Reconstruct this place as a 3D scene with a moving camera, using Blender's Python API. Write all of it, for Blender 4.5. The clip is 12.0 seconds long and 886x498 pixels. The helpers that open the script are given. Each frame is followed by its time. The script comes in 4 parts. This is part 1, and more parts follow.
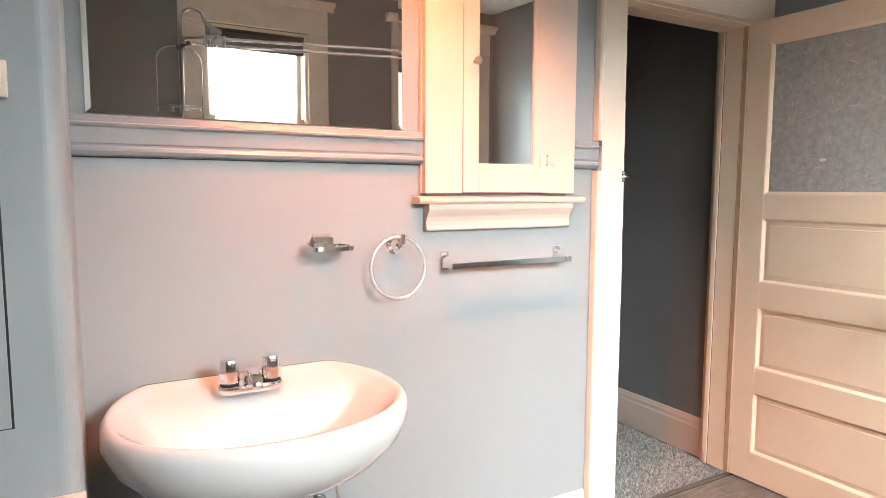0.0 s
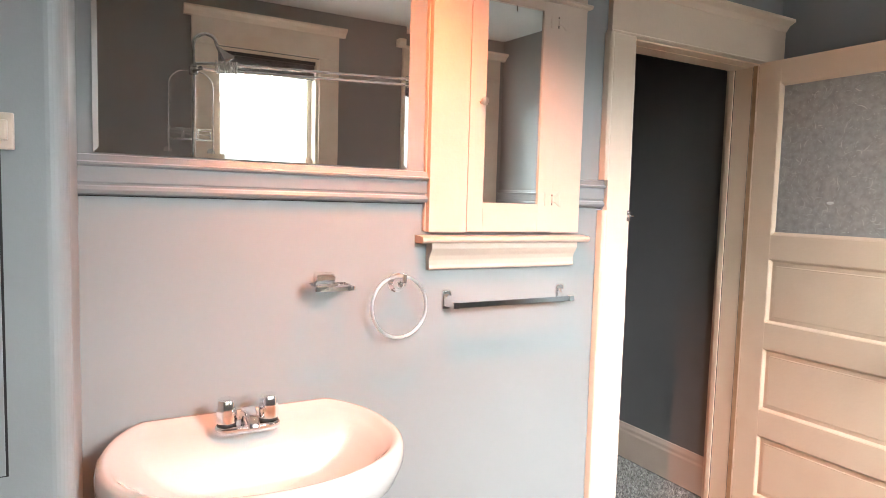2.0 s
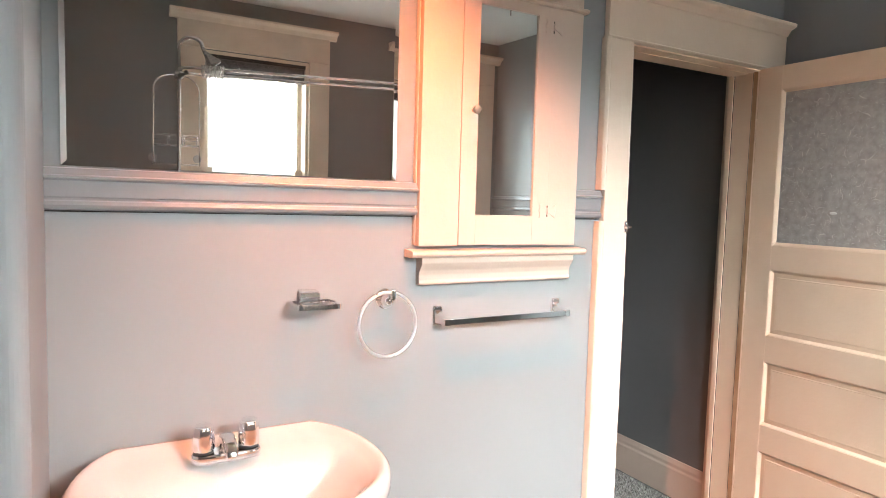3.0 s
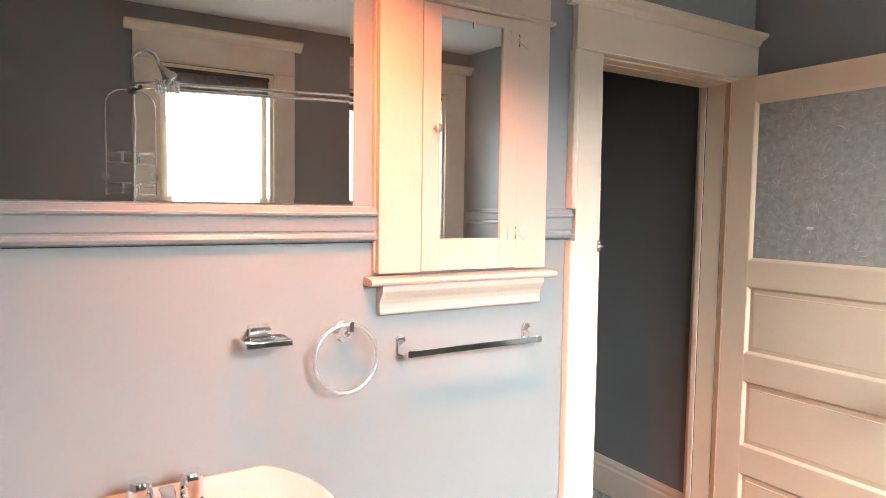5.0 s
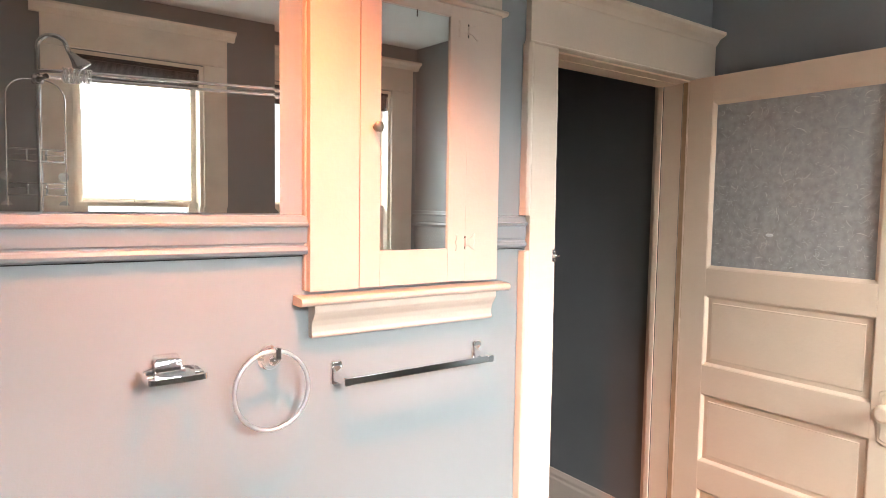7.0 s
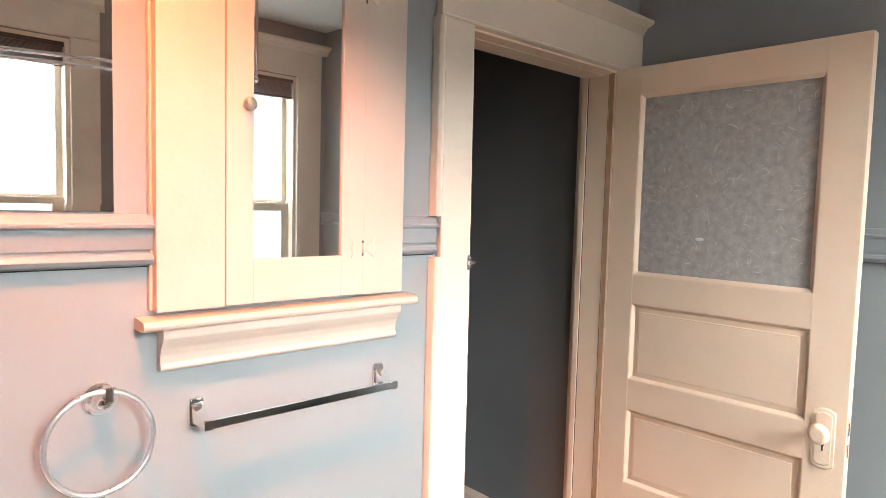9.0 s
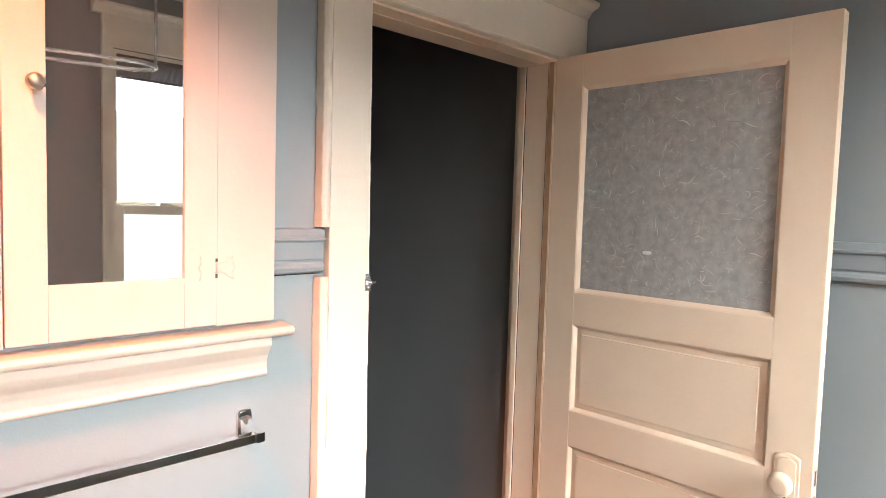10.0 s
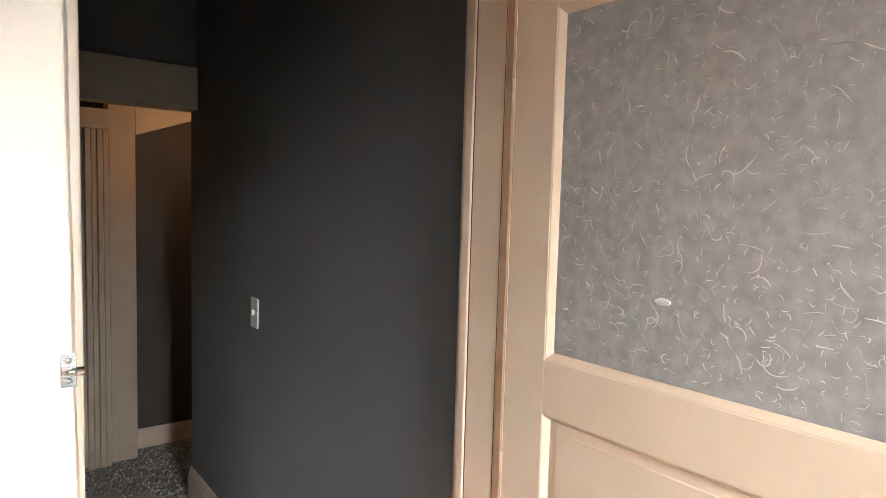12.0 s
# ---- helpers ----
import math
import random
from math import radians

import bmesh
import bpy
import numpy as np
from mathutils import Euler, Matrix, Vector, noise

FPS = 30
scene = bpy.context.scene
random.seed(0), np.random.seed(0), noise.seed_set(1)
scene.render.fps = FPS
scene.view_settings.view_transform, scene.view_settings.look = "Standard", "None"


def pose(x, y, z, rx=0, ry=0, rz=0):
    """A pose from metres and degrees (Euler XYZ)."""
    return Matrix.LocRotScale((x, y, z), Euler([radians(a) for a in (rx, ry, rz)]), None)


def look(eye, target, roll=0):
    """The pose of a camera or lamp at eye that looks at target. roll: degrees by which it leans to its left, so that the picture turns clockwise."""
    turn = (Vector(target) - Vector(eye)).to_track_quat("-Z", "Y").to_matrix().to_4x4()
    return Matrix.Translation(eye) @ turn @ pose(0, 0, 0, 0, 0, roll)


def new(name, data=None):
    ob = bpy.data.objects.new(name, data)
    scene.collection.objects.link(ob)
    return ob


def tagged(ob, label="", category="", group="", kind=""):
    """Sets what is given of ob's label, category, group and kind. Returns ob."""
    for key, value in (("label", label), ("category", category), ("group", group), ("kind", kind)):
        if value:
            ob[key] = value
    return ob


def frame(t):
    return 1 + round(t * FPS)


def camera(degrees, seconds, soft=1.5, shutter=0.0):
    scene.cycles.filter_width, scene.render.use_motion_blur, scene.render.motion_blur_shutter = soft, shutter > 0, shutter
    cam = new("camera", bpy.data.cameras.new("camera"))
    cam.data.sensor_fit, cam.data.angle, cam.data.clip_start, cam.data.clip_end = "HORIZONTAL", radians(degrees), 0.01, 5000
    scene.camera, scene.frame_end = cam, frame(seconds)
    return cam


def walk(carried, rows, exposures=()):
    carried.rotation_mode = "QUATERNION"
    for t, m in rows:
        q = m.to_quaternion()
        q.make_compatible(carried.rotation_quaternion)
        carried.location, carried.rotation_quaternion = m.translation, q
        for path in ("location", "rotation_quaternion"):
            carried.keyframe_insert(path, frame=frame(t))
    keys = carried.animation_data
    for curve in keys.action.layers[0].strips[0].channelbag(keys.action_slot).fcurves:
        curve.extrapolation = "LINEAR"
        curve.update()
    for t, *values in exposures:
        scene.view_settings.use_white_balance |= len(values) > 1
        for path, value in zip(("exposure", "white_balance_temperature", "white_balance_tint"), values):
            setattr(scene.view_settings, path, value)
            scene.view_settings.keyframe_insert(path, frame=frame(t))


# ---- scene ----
cam = camera(70.9, 12.0, 0.8)
PATH = [
    (0, (-0.054, -0.018, 1.275), (0.927, 1.714, 1.083), 0.2),
    (0.5, (-0.05, -0.008, 1.295), (0.918, 1.733, 1.118), 0.5),
    (1, (-0.051, -0.002, 1.323), (0.912, 1.743, 1.156), 0.9),
    (1.5, (-0.039, -0.008, 1.337), (0.92, 1.74, 1.181), 1.2),
    (2, (-0.036, -0.02, 1.358), (0.923, 1.728, 1.205), 1.6),
    (2.5, (-0.015, 0.001, 1.372), (0.947, 1.748, 1.222), 1.7),
    (3, (0.016, 0.045, 1.391), (0.987, 1.787, 1.243), 1.6),
    (5, (0.114, 0.114, 1.444), (1.139, 1.827, 1.315), 0.8),
    (5.5, (0.131, 0.106, 1.453), (1.169, 1.811, 1.325), 0.8),
    (6, (0.16, 0.12, 1.456), (1.222, 1.811, 1.329), 0.8),
    (6.5, (0.204, 0.188, 1.465), (1.308, 1.851, 1.336), 0.8),
    (8.5, (0.335, 0.424, 1.478), (1.649, 1.925, 1.336), 1.4),
    (9, (0.449, 0.448, 1.476), (1.797, 1.92, 1.341), 1.5),
    (9.5, (0.628, 0.477, 1.5), (2.008, 1.918, 1.37), 1.7),
    (10, (0.79, 0.527, 1.497), (2.186, 1.953, 1.37), 1.7),
    (10.5, (0.977, 0.667, 1.493), (2.388, 2.08, 1.376), 1.9),
    (11, (1.146, 0.771, 1.518), (2.529, 2.211, 1.402), 1.8),
    (11.5, (1.399, 0.784, 1.538), (2.669, 2.322, 1.395), 1.8),
    (12, (1.582, 0.831, 1.534), (2.794, 2.416, 1.386), 1.6),
]
walk(cam, [(t, look(eye, target, roll)) for t, eye, target, roll in PATH],
     exposures=[(0, 0.04), (6.5, 0.04), (9.0, 0.0), (10.5, 0.05), (11, 0.12), (11.5, 0.29), (12, 0.45)])

# ---- light ----
scene.view_settings.exposure = 0.0
world = bpy.data.worlds.new("sky")
scene.world = world
world.use_nodes = True
wn = world.node_tree
sky = wn.nodes.new("ShaderNodeTexSky")
sky.sky_type = "NISHITA"
sky.sun_disc = False
sky.sun_elevation = radians(40)
sky.sun_rotation = radians(60)
wn.links.new(sky.outputs[0], wn.nodes["Background"].inputs[0])
wn.nodes["Background"].inputs[1].default_value = 0.15
sun = new("sun", bpy.data.lights.new("sun", "SUN"))
sun.data.energy, sun.data.angle, sun.data.color = 0.8, radians(15), (1.0, 0.95, 0.88)
sun.matrix_world = look((8, 6, 8), (0, 0, 0))

SKY_WATTS, LAMP_WATTS, HORIZON = 4650.0, 250.0, 1.5
DAY = (0.86, 0.955, 1.0)
# the overcast sky above the windows
sky_lamp = bpy.data.lights.new("sky_light", "AREA")
sky_lamp.shape, sky_lamp.size, sky_lamp.size_y, sky_lamp.energy, sky_lamp.color = "RECTANGLE", 4.6, 4.0, SKY_WATTS, DAY
sky_ob = new("sky_light", sky_lamp)
sky_ob.matrix_world = look((1.2, -3.2, 4.3), (1.2, 0.6, 3.6))
# warm spotlight on the ceiling, turned to the basin wall
SPOT = (0.64, 1.13, 2.40)
bulb = new("ceiling_spot", bpy.data.lights.new("ceiling_spot", "SPOT"))
bulb.data.energy, bulb.data.color, bulb.data.shadow_soft_size = LAMP_WATTS, (1.0, 0.325, 0.14), 0.012
bulb.data.spot_size, bulb.data.spot_blend = radians(93), 1.0
bulb.matrix_world = look(SPOT, (0.84, 1.62, 0.60))
hall_bulb = new("hall_bulb", bpy.data.lights.new("hall_bulb", "POINT"))
hall_bulb.data.energy, hall_bulb.data.color, hall_bulb.data.shadow_soft_size = 3.5, (1.0, 0.62, 0.34), 0.05
hall_bulb.location = (2.66, 4.22, 1.88)


# ---- materials ----
def material(name, colour, rough=0.5, metal=0.0, tint=None, size=6.0, amount=0.25, grain=0.0, grain_size=180.0,
             spread=0.0, coat=0.0, stretch=(1, 1, 1), spec=0.5):
    """Principled surface with two scales of variation in colour, roughness and relief."""
    m = bpy.data.materials.new(name)
    m.use_nodes = True
    t = m.node_tree
    p = t.nodes["Principled BSDF"]
    p.inputs["Metallic"].default_value = metal
    p.inputs["Coat Weight"].default_value = coat
    p.inputs["Specular IOR Level"].default_value = spec
    pos = t.nodes.new("ShaderNodeNewGeometry")
    mp = t.nodes.new("ShaderNodeMapping")
    mp.inputs["Scale"].default_value = stretch
    t.links.new(pos.outputs["Position"], mp.inputs["Vector"])
    n = t.nodes.new("ShaderNodeTexNoise")
    n.inputs["Scale"].default_value, n.inputs["Detail"].default_value = size, 5
    t.links.new(mp.outputs[0], n.inputs["Vector"])
    mix = t.nodes.new("ShaderNodeMix")
    mix.data_type = "RGBA"
    second = tint or tuple(c * 0.82 for c in colour)
    mix.inputs["A"].default_value, mix.inputs["B"].default_value = (*colour, 1), (*second, 1)
    ramp = t.nodes.new("ShaderNodeMapRange")
    ramp.inputs["From Min"].default_value, ramp.inputs["From Max"].default_value = 0.35, 0.7
    ramp.inputs["To Max"].default_value = amount
    t.links.new(n.outputs["Fac"], ramp.inputs["Value"])
    t.links.new(ramp.outputs[0], mix.inputs["Factor"])
    out = mix.outputs["Result"]
    if spread:
        info = t.nodes.new("ShaderNodeObjectInfo")
        geo = t.nodes.new("ShaderNodeNewGeometry")
        add = t.nodes.new("ShaderNodeMath")
        t.links.new(info.outputs["Random"], add.inputs[0])
        t.links.new(geo.outputs["Random Per Island"], add.inputs[1])
        fr = t.nodes.new("ShaderNodeMath")
        fr.operation = "FRACT"
        t.links.new(add.outputs[0], fr.inputs[0])
        sc = t.nodes.new("ShaderNodeMapRange")
        sc.inputs["To Min"].default_value, sc.inputs["To Max"].default_value = 1 - spread, 1 + spread
        t.links.new(fr.outputs[0], sc.inputs["Value"])
        hsv = t.nodes.new("ShaderNodeHueSaturation")
        t.links.new(sc.outputs[0], hsv.inputs["Value"])
        t.links.new(out, hsv.inputs["Color"])
        out = hsv.outputs["Color"]
    t.links.new(out, p.inputs["Base Color"])
    g = t.nodes.new("ShaderNodeTexNoise")
    g.inputs["Scale"].default_value, g.inputs["Detail"].default_value = grain_size, 3
    t.links.new(mp.outputs[0], g.inputs["Vector"])
    rr = t.nodes.new("ShaderNodeMapRange")
    rr.inputs["To Min"].default_value, rr.inputs["To Max"].default_value = max(0.0, rough - 0.08), min(1.0, rough + 0.08)
    t.links.new(n.outputs["Fac"], rr.inputs["Value"])
    t.links.new(rr.outputs[0], p.inputs["Roughness"])
    if grain:
        b = t.nodes.new("ShaderNodeBump")
        b.inputs["Strength"].default_value, b.inputs["Distance"].default_value = grain, 0.002
        t.links.new(g.outputs["Fac"], b.inputs["Height"])
        t.links.new(b.outputs[0], p.inputs["Normal"])
    return m


PAINT = material("grey_wall_paint", (0.236, 0.239, 0.238), 0.5, tint=(0.213, 0.214, 0.212), size=3, grain=0.10, grain_size=220)
CEIL = material("ceiling_paint", (0.70, 0.69, 0.67), 0.8, size=4, grain=0.3, grain_size=120)
# lighter copy of CREAM: missing light on the door casing put into the colour
CASING = material("cream_paint_lightened", (0.68, 0.545, 0.43), 0.40, tint=(0.635, 0.50, 0.385), size=5, amount=0.5, grain=0.18, grain_size=85)
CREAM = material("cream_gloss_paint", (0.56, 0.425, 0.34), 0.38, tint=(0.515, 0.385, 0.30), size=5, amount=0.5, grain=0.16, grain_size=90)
CREAM_OLD = material("worn_cream_paint", (0.78, 0.69, 0.58), 0.42, tint=(0.62, 0.52, 0.41), size=9, amount=0.45, grain=0.25, grain_size=70)
DOORP = material("beige_door_paint", (0.80, 0.59, 0.43), 0.40, tint=(0.755, 0.545, 0.385), size=7, amount=0.5, grain=0.18, grain_size=80)
GREYTRIM = material("grey_trim_paint", (0.236, 0.242, 0.247), 0.35, size=6, grain=0.12, grain_size=120)
PORC = material("white_porcelain", (0.50, 0.475, 0.45), 0.12, size=3, amount=0.1, coat=0.6)
CHROME = material("chrome", (0.93, 0.93, 0.94), 0.06, 1.0, size=20, amount=0.15)
CHROME_DULL = material("worn_chrome", (0.66, 0.66, 0.68), 0.24, 1.0, size=25, amount=0.4)
BRASS = material("aged_nickel_knob", (0.66, 0.58, 0.49), 0.28, 1.0, size=60, amount=0.4)
DARK = material("black_gap", (0.012, 0.011, 0.010), 0.9, size=10)
BLIND = material("charcoal_blind", (0.024, 0.025, 0.029), 0.4, size=8)
HALLP = material("dark_hall_paint", (0.158, 0.15, 0.146), 0.6, tint=(0.132, 0.124, 0.12), size=2.2, amount=0.6, grain=0.25, grain_size=240)
# end wall only: colour darkened to offset the hall bulb falling on it
HALLEND = material("hall_paint_darkened", (0.055, 0.04, 0.03), 0.6, tint=(0.042, 0.03, 0.024), size=2.2, amount=0.6, grain=0.25, grain_size=240)
CARPET = material("grey_carpet_pile", (0.29, 0.265, 0.24), 0.95, tint=(0.13, 0.115, 0.10), size=60, amount=0.8, grain=0.6, grain_size=500, spread=0.55)
PLANK = material("grey_brown_plank", (0.155, 0.125, 0.10), 0.42, tint=(0.07, 0.055, 0.045), size=9, amount=0.9, grain=0.3, grain_size=160, spread=0.22, stretch=(1, 7, 1))
HINGE_BROWN = material("hinge_strip_brown", (0.50, 0.29, 0.155), 0.6, tint=(0.38, 0.20, 0.10), size=14, amount=0.7, grain=0.3, grain_size=120)
EDGING = material("dark_brown_edging", (0.075, 0.055, 0.042), 0.5, size=20, amount=0.5)
SATIN = material("satin_chrome", (0.92, 0.92, 0.92), 0.30, 1.0, size=25, amount=0.1)
# cream trim of the far hall, its dimness put into the colour
HALLTRIM = material("shade_dimmed_cream", (0.44, 0.34, 0.25), 0.5, tint=(0.36, 0.27, 0.19), size=7, amount=0.5, grain=0.2, grain_size=80)
RUBBER = material("black_rubber", (0.02, 0.02, 0.02), 0.6, size=30)
FIBRE = material("white_paper_fibre", (0.50, 0.46, 0.415), 0.7, size=40, spread=0.38)
PLATE = material("ivory_plastic", (0.66, 0.63, 0.57), 0.35, size=30, amount=0.1)
SMUDGE = material("dark_old_hole", (0.07, 0.045, 0.035), 0.7, size=80)


def glass_material(name, colour=(1, 1, 1), rough=0.0, ior=1.45):
    m = bpy.data.materials.new(name)
    m.use_nodes = True
    p = m.node_tree.nodes["Principled BSDF"]
    p.inputs["Base Color"].default_value = (*colour, 1)
    p.inputs["Transmission Weight"].default_value = 1
    p.inputs["Roughness"].default_value = rough
    p.inputs["IOR"].default_value = ior
    return m


GLASS = glass_material("window_glass", (0.97, 0.99, 0.98))

MILKY = material("milky_plastic", (0.93, 0.92, 0.88), 0.2, size=30, amount=0.1)
MILKY.node_tree.nodes["Principled BSDF"].inputs["Transmission Weight"].default_value = 0.6
TUFT = material("white_tuft", (0.74, 0.72, 0.69), 0.7, size=200)


def mirror_material(name, colour, dirt):
    """Silvered glass with a film of dust, thicker in streaks."""
    m = bpy.data.materials.new(name)
    m.use_nodes = True
    t = m.node_tree
    p = t.nodes["Principled BSDF"]
    p.inputs["Base Color"].default_value, p.inputs["Metallic"].default_value, p.inputs["Roughness"].default_value = (*colour, 1), 1, 0.01
    dust = t.nodes.new("ShaderNodeBsdfDiffuse")
    dust.inputs[0].default_value = (0.5, 0.5, 0.48, 1)
    pos = t.nodes.new("ShaderNodeNewGeometry")
    mp = t.nodes.new("ShaderNodeMapping")
    mp.inputs["Scale"].default_value = (16, 1, 3)
    t.links.new(pos.outputs["Position"], mp.inputs["Vector"])
    n = t.nodes.new("ShaderNodeTexNoise")
    n.inputs["Scale"].default_value, n.inputs["Detail"].default_value = 1.6, 6
    t.links.new(mp.outputs[0], n.inputs["Vector"])
    r = t.nodes.new("ShaderNodeMapRange")
    r.inputs["From Min"].default_value, r.inputs["From Max"].default_value, r.inputs["To Max"].default_value = 0.3, 0.9, dirt
    r.inputs["To Min"].default_value = dirt * 0.35
    t.links.new(n.outputs["Fac"], r.inputs["Value"])
    mix = t.nodes.new("ShaderNodeMixShader")
    t.links.new(r.outputs[0], mix.inputs[0])
    t.links.new(p.outputs[0], mix.inputs[1])
    t.links.new(dust.outputs[0], mix.inputs[2])
    t.links.new(mix.outputs[0], t.nodes["Material Output"].inputs[0])
    return m


MIRROR = mirror_material("mirror_silver", (0.80, 0.785, 0.75), 0.02)
OLD_MIRROR = mirror_material("old_mirror_silver", (0.74, 0.78, 0.76), 0.07)


def paper_glass():
    """Obscure glass with a cloudy grey paper look."""
    m = material("fibre_paper_glass", (0.42, 0.382, 0.35), 0.5, tint=(0.295, 0.266, 0.243), size=42, amount=0.85, grain=0.1, grain_size=300)
    return m


PAPER = paper_glass()


# ---- mesh tools ----
def solid(bm, x0, x1, y0, y1, z0, z1, bevel=0.0):
    r = bmesh.ops.create_cube(bm, size=1, matrix=Matrix.Translation(((x0 + x1) / 2, (y0 + y1) / 2, (z0 + z1) / 2))
                              @ Matrix.Diagonal((abs(x1 - x0), abs(y1 - y0), abs(z1 - z0), 1)))
    if bevel:
        edges = list({e for v in r["verts"] for e in v.link_edges})
        bmesh.ops.bevel(bm, geom=edges, offset=bevel, segments=2, affect="EDGES", profile=0.6)
    return bm


def box(x0, x1, y0, y1, z0, z1, bevel=0.0):
    return solid(bmesh.new(), x0, x1, y0, y1, z0, z1, bevel)


def tube(points, r, sides=12, closed=False, flat=1.0):
    """A round bar along points."""
    bm = bmesh.new()
    pts = [Vector(p) for p in points]
    n = len(pts)
    rings = []
    up = None
    for i, p in enumerate(pts):
        a, b = (pts[i - 1], pts[(i + 1) % n]) if closed else (pts[max(i - 1, 0)], pts[min(i + 1, n - 1)])
        d = (b - a).normalized()
        if up is None:
            up = Vector((0, 0, 1)) if abs(d.z) < 0.9 else Vector((0, 1, 0))
        s = d.cross(up).normalized()
        up = s.cross(d).normalized()
        rings.append([bm.verts.new(p + r * (math.cos(k * math.tau / sides) * s + flat * math.sin(k * math.tau / sides) * up)) for k in range(sides)])
    for i in range(n if closed else n - 1):
        a, b = rings[i], rings[(i + 1) % n]
        for k in range(sides):
            bm.faces.new((a[k], a[(k + 1) % sides], b[(k + 1) % sides], b[k])).smooth = True
    if not closed:
        bm.faces.new(rings[0][::-1])
        bm.faces.new(rings[-1])
    bmesh.ops.recalc_face_normals(bm, faces=bm.faces)
    return bm


def lathe(profile, origin, axis="z", sides=28, flat=(1, 1)):
    """Turn (radius, height) pairs about an axis."""
    bm = bmesh.new()
    o = Vector(origin)
    base = {"z": (Vector((1, 0, 0)), Vector((0, 1, 0)), Vector((0, 0, 1))), "y": (Vector((1, 0, 0)), Vector((0, 0, 1)), Vector((0, -1, 0))),
            "x": (Vector((0, 1, 0)), Vector((0, 0, 1)), Vector((-1, 0, 0)))}[axis]
    rings = []
    for r, h in profile:
        rings.append([bm.verts.new(o + base[2] * h + r * (flat[0] * math.cos(k * math.tau / sides) * base[0] + flat[1] * math.sin(k * math.tau / sides) * base[1])) for k in range(sides)])
    for a, b in zip(rings, rings[1:]):
        for k in range(sides):
            bm.faces.new((a[k], a[(k + 1) % sides], b[(k + 1) % sides], b[k])).smooth = True
    bm.faces.new(rings[0])
    bm.faces.new(rings[-1])
    bmesh.ops.recalc_face_normals(bm, faces=bm.faces)
    return bm


def strip(profile, a, b, out=(0, -1, 0), up=(0, 0, 1)):
    """A moulding: a closed (out, up) profile drawn from a to b."""
    bm = bmesh.new()
    a, b, out, up = Vector(a), Vector(b), Vector(out), Vector(up)
    ends = [[bm.verts.new(p + out * o + up * u) for o, u in profile] for p in (a, b)]
    n = len(profile)
    for i in range(n):
        bm.faces.new((ends[0][i], ends[0][(i + 1) % n], ends[1][(i + 1) % n], ends[1][i]))
    bm.faces.new(ends[0])
    bm.faces.new(ends[1])
    bmesh.ops.recalc_face_normals(bm, faces=bm.faces)
    return bm


def rounded(profile, r=0.004, n=3):
    """The profile with its corners eased."""
    res = []
    m = len(profile)
    for i in range(m):
        p, c, q = (Vector((*profile[(i + k) % m], 0)) for k in (-1, 0, 1))
        d0, d1 = p - c, q - c
        t = min(r, d0.length * 0.4, d1.length * 0.4)
        s, e = c + d0.normalized() * t, c + d1.normalized() * t
        for k in range(n + 1):
            f = k / n
            w = (1 - f) ** 2 * s + 2 * f * (1 - f) * c + f * f * e
            res.append((w.x, w.y))
    return res


def join(*meshes):
    bm = bmesh.new()
    for m in meshes:
        me = bpy.data.meshes.new("joined")
        m.to_mesh(me)
        bm.from_mesh(me)
        bpy.data.meshes.remove(me)
        m.free()
    return bm


def wall_mesh(axis, at, depth, u0, u1, z0, z1, holes=()):
    """A slab with openings through it. axis 'y': a wall along x whose room face is at y=at; depth is signed."""
    us = sorted({u0, u1, *[h[0] for h in holes], *[h[1] for h in holes]})
    zs = sorted({z0, z1, *[h[2] for h in holes], *[h[3] for h in holes]})
    bm = bmesh.new()
    made = {}

    def vert(u, d, z):
        key = (u, d, z)
        if key not in made:
            made[key] = bm.verts.new((u, d, z) if axis == "y" else (d, u, z))
        return made[key]

    def full(i, j):
        if not (0 <= i < len(us) - 1 and 0 <= j < len(zs) - 1):
            return False
        u, z = (us[i] + us[i + 1]) / 2, (zs[j] + zs[j + 1]) / 2
        return not any(h[0] < u < h[1] and h[2] < z < h[3] for h in holes)

    a, b = at, at + depth
    for i in range(len(us) - 1):
        for j in range(len(zs) - 1):
            if not full(i, j):
                continue
            c = [(us[i], zs[j]), (us[i + 1], zs[j]), (us[i + 1], zs[j + 1]), (us[i], zs[j + 1])]
            for d in (a, b):
                bm.faces.new([vert(u, d, z) for u, z in c])
            for k, (di, dj) in enumerate(((0, -1), (1, 0), (0, 1), (-1, 0))):
                if not full(i + di, j + dj):
                    p, q = c[k], c[(k + 1) % 4]
                    bm.faces.new([vert(p[0], a, p[1]), vert(q[0], a, q[1]), vert(q[0], b, q[1]), vert(p[0], b, p[1])])
    bmesh.ops.recalc_face_normals(bm, faces=bm.faces)
    return bm


def worn(bm, amount, cuts=60, seed=0.0):
    """Old brushed paint: long edges cut up and moved a little out of true."""
    long = [e for e in bm.edges if e.calc_length() > 0.25]
    bmesh.ops.subdivide_edges(bm, edges=long, cuts=cuts, use_grid_fill=True)
    for v in bm.verts:
        q = (v.co.x * 3.1 + v.co.y * 4.3 + v.co.z) * 23 + seed
        v.co.x += amount * (math.sin(q) + 0.7 * math.sin(2.7 * q + 1) + 0.6 * math.sin(6.3 * q + 2)) / 2
        v.co.y += amount * 0.5 * math.sin(3.9 * q + v.co.x * 40)
    return bm


def part(name, bm, material, parent=None, label=""):
    me = bpy.data.meshes.new(name)
    bm.to_mesh(me)
    bm.free()
    me.materials.append(material)
    ob = new(name, me)
    if parent:
        ob.parent = parent
        ob.matrix_parent_inverse = parent.matrix_basis.inverted()
    return tagged(ob, label)


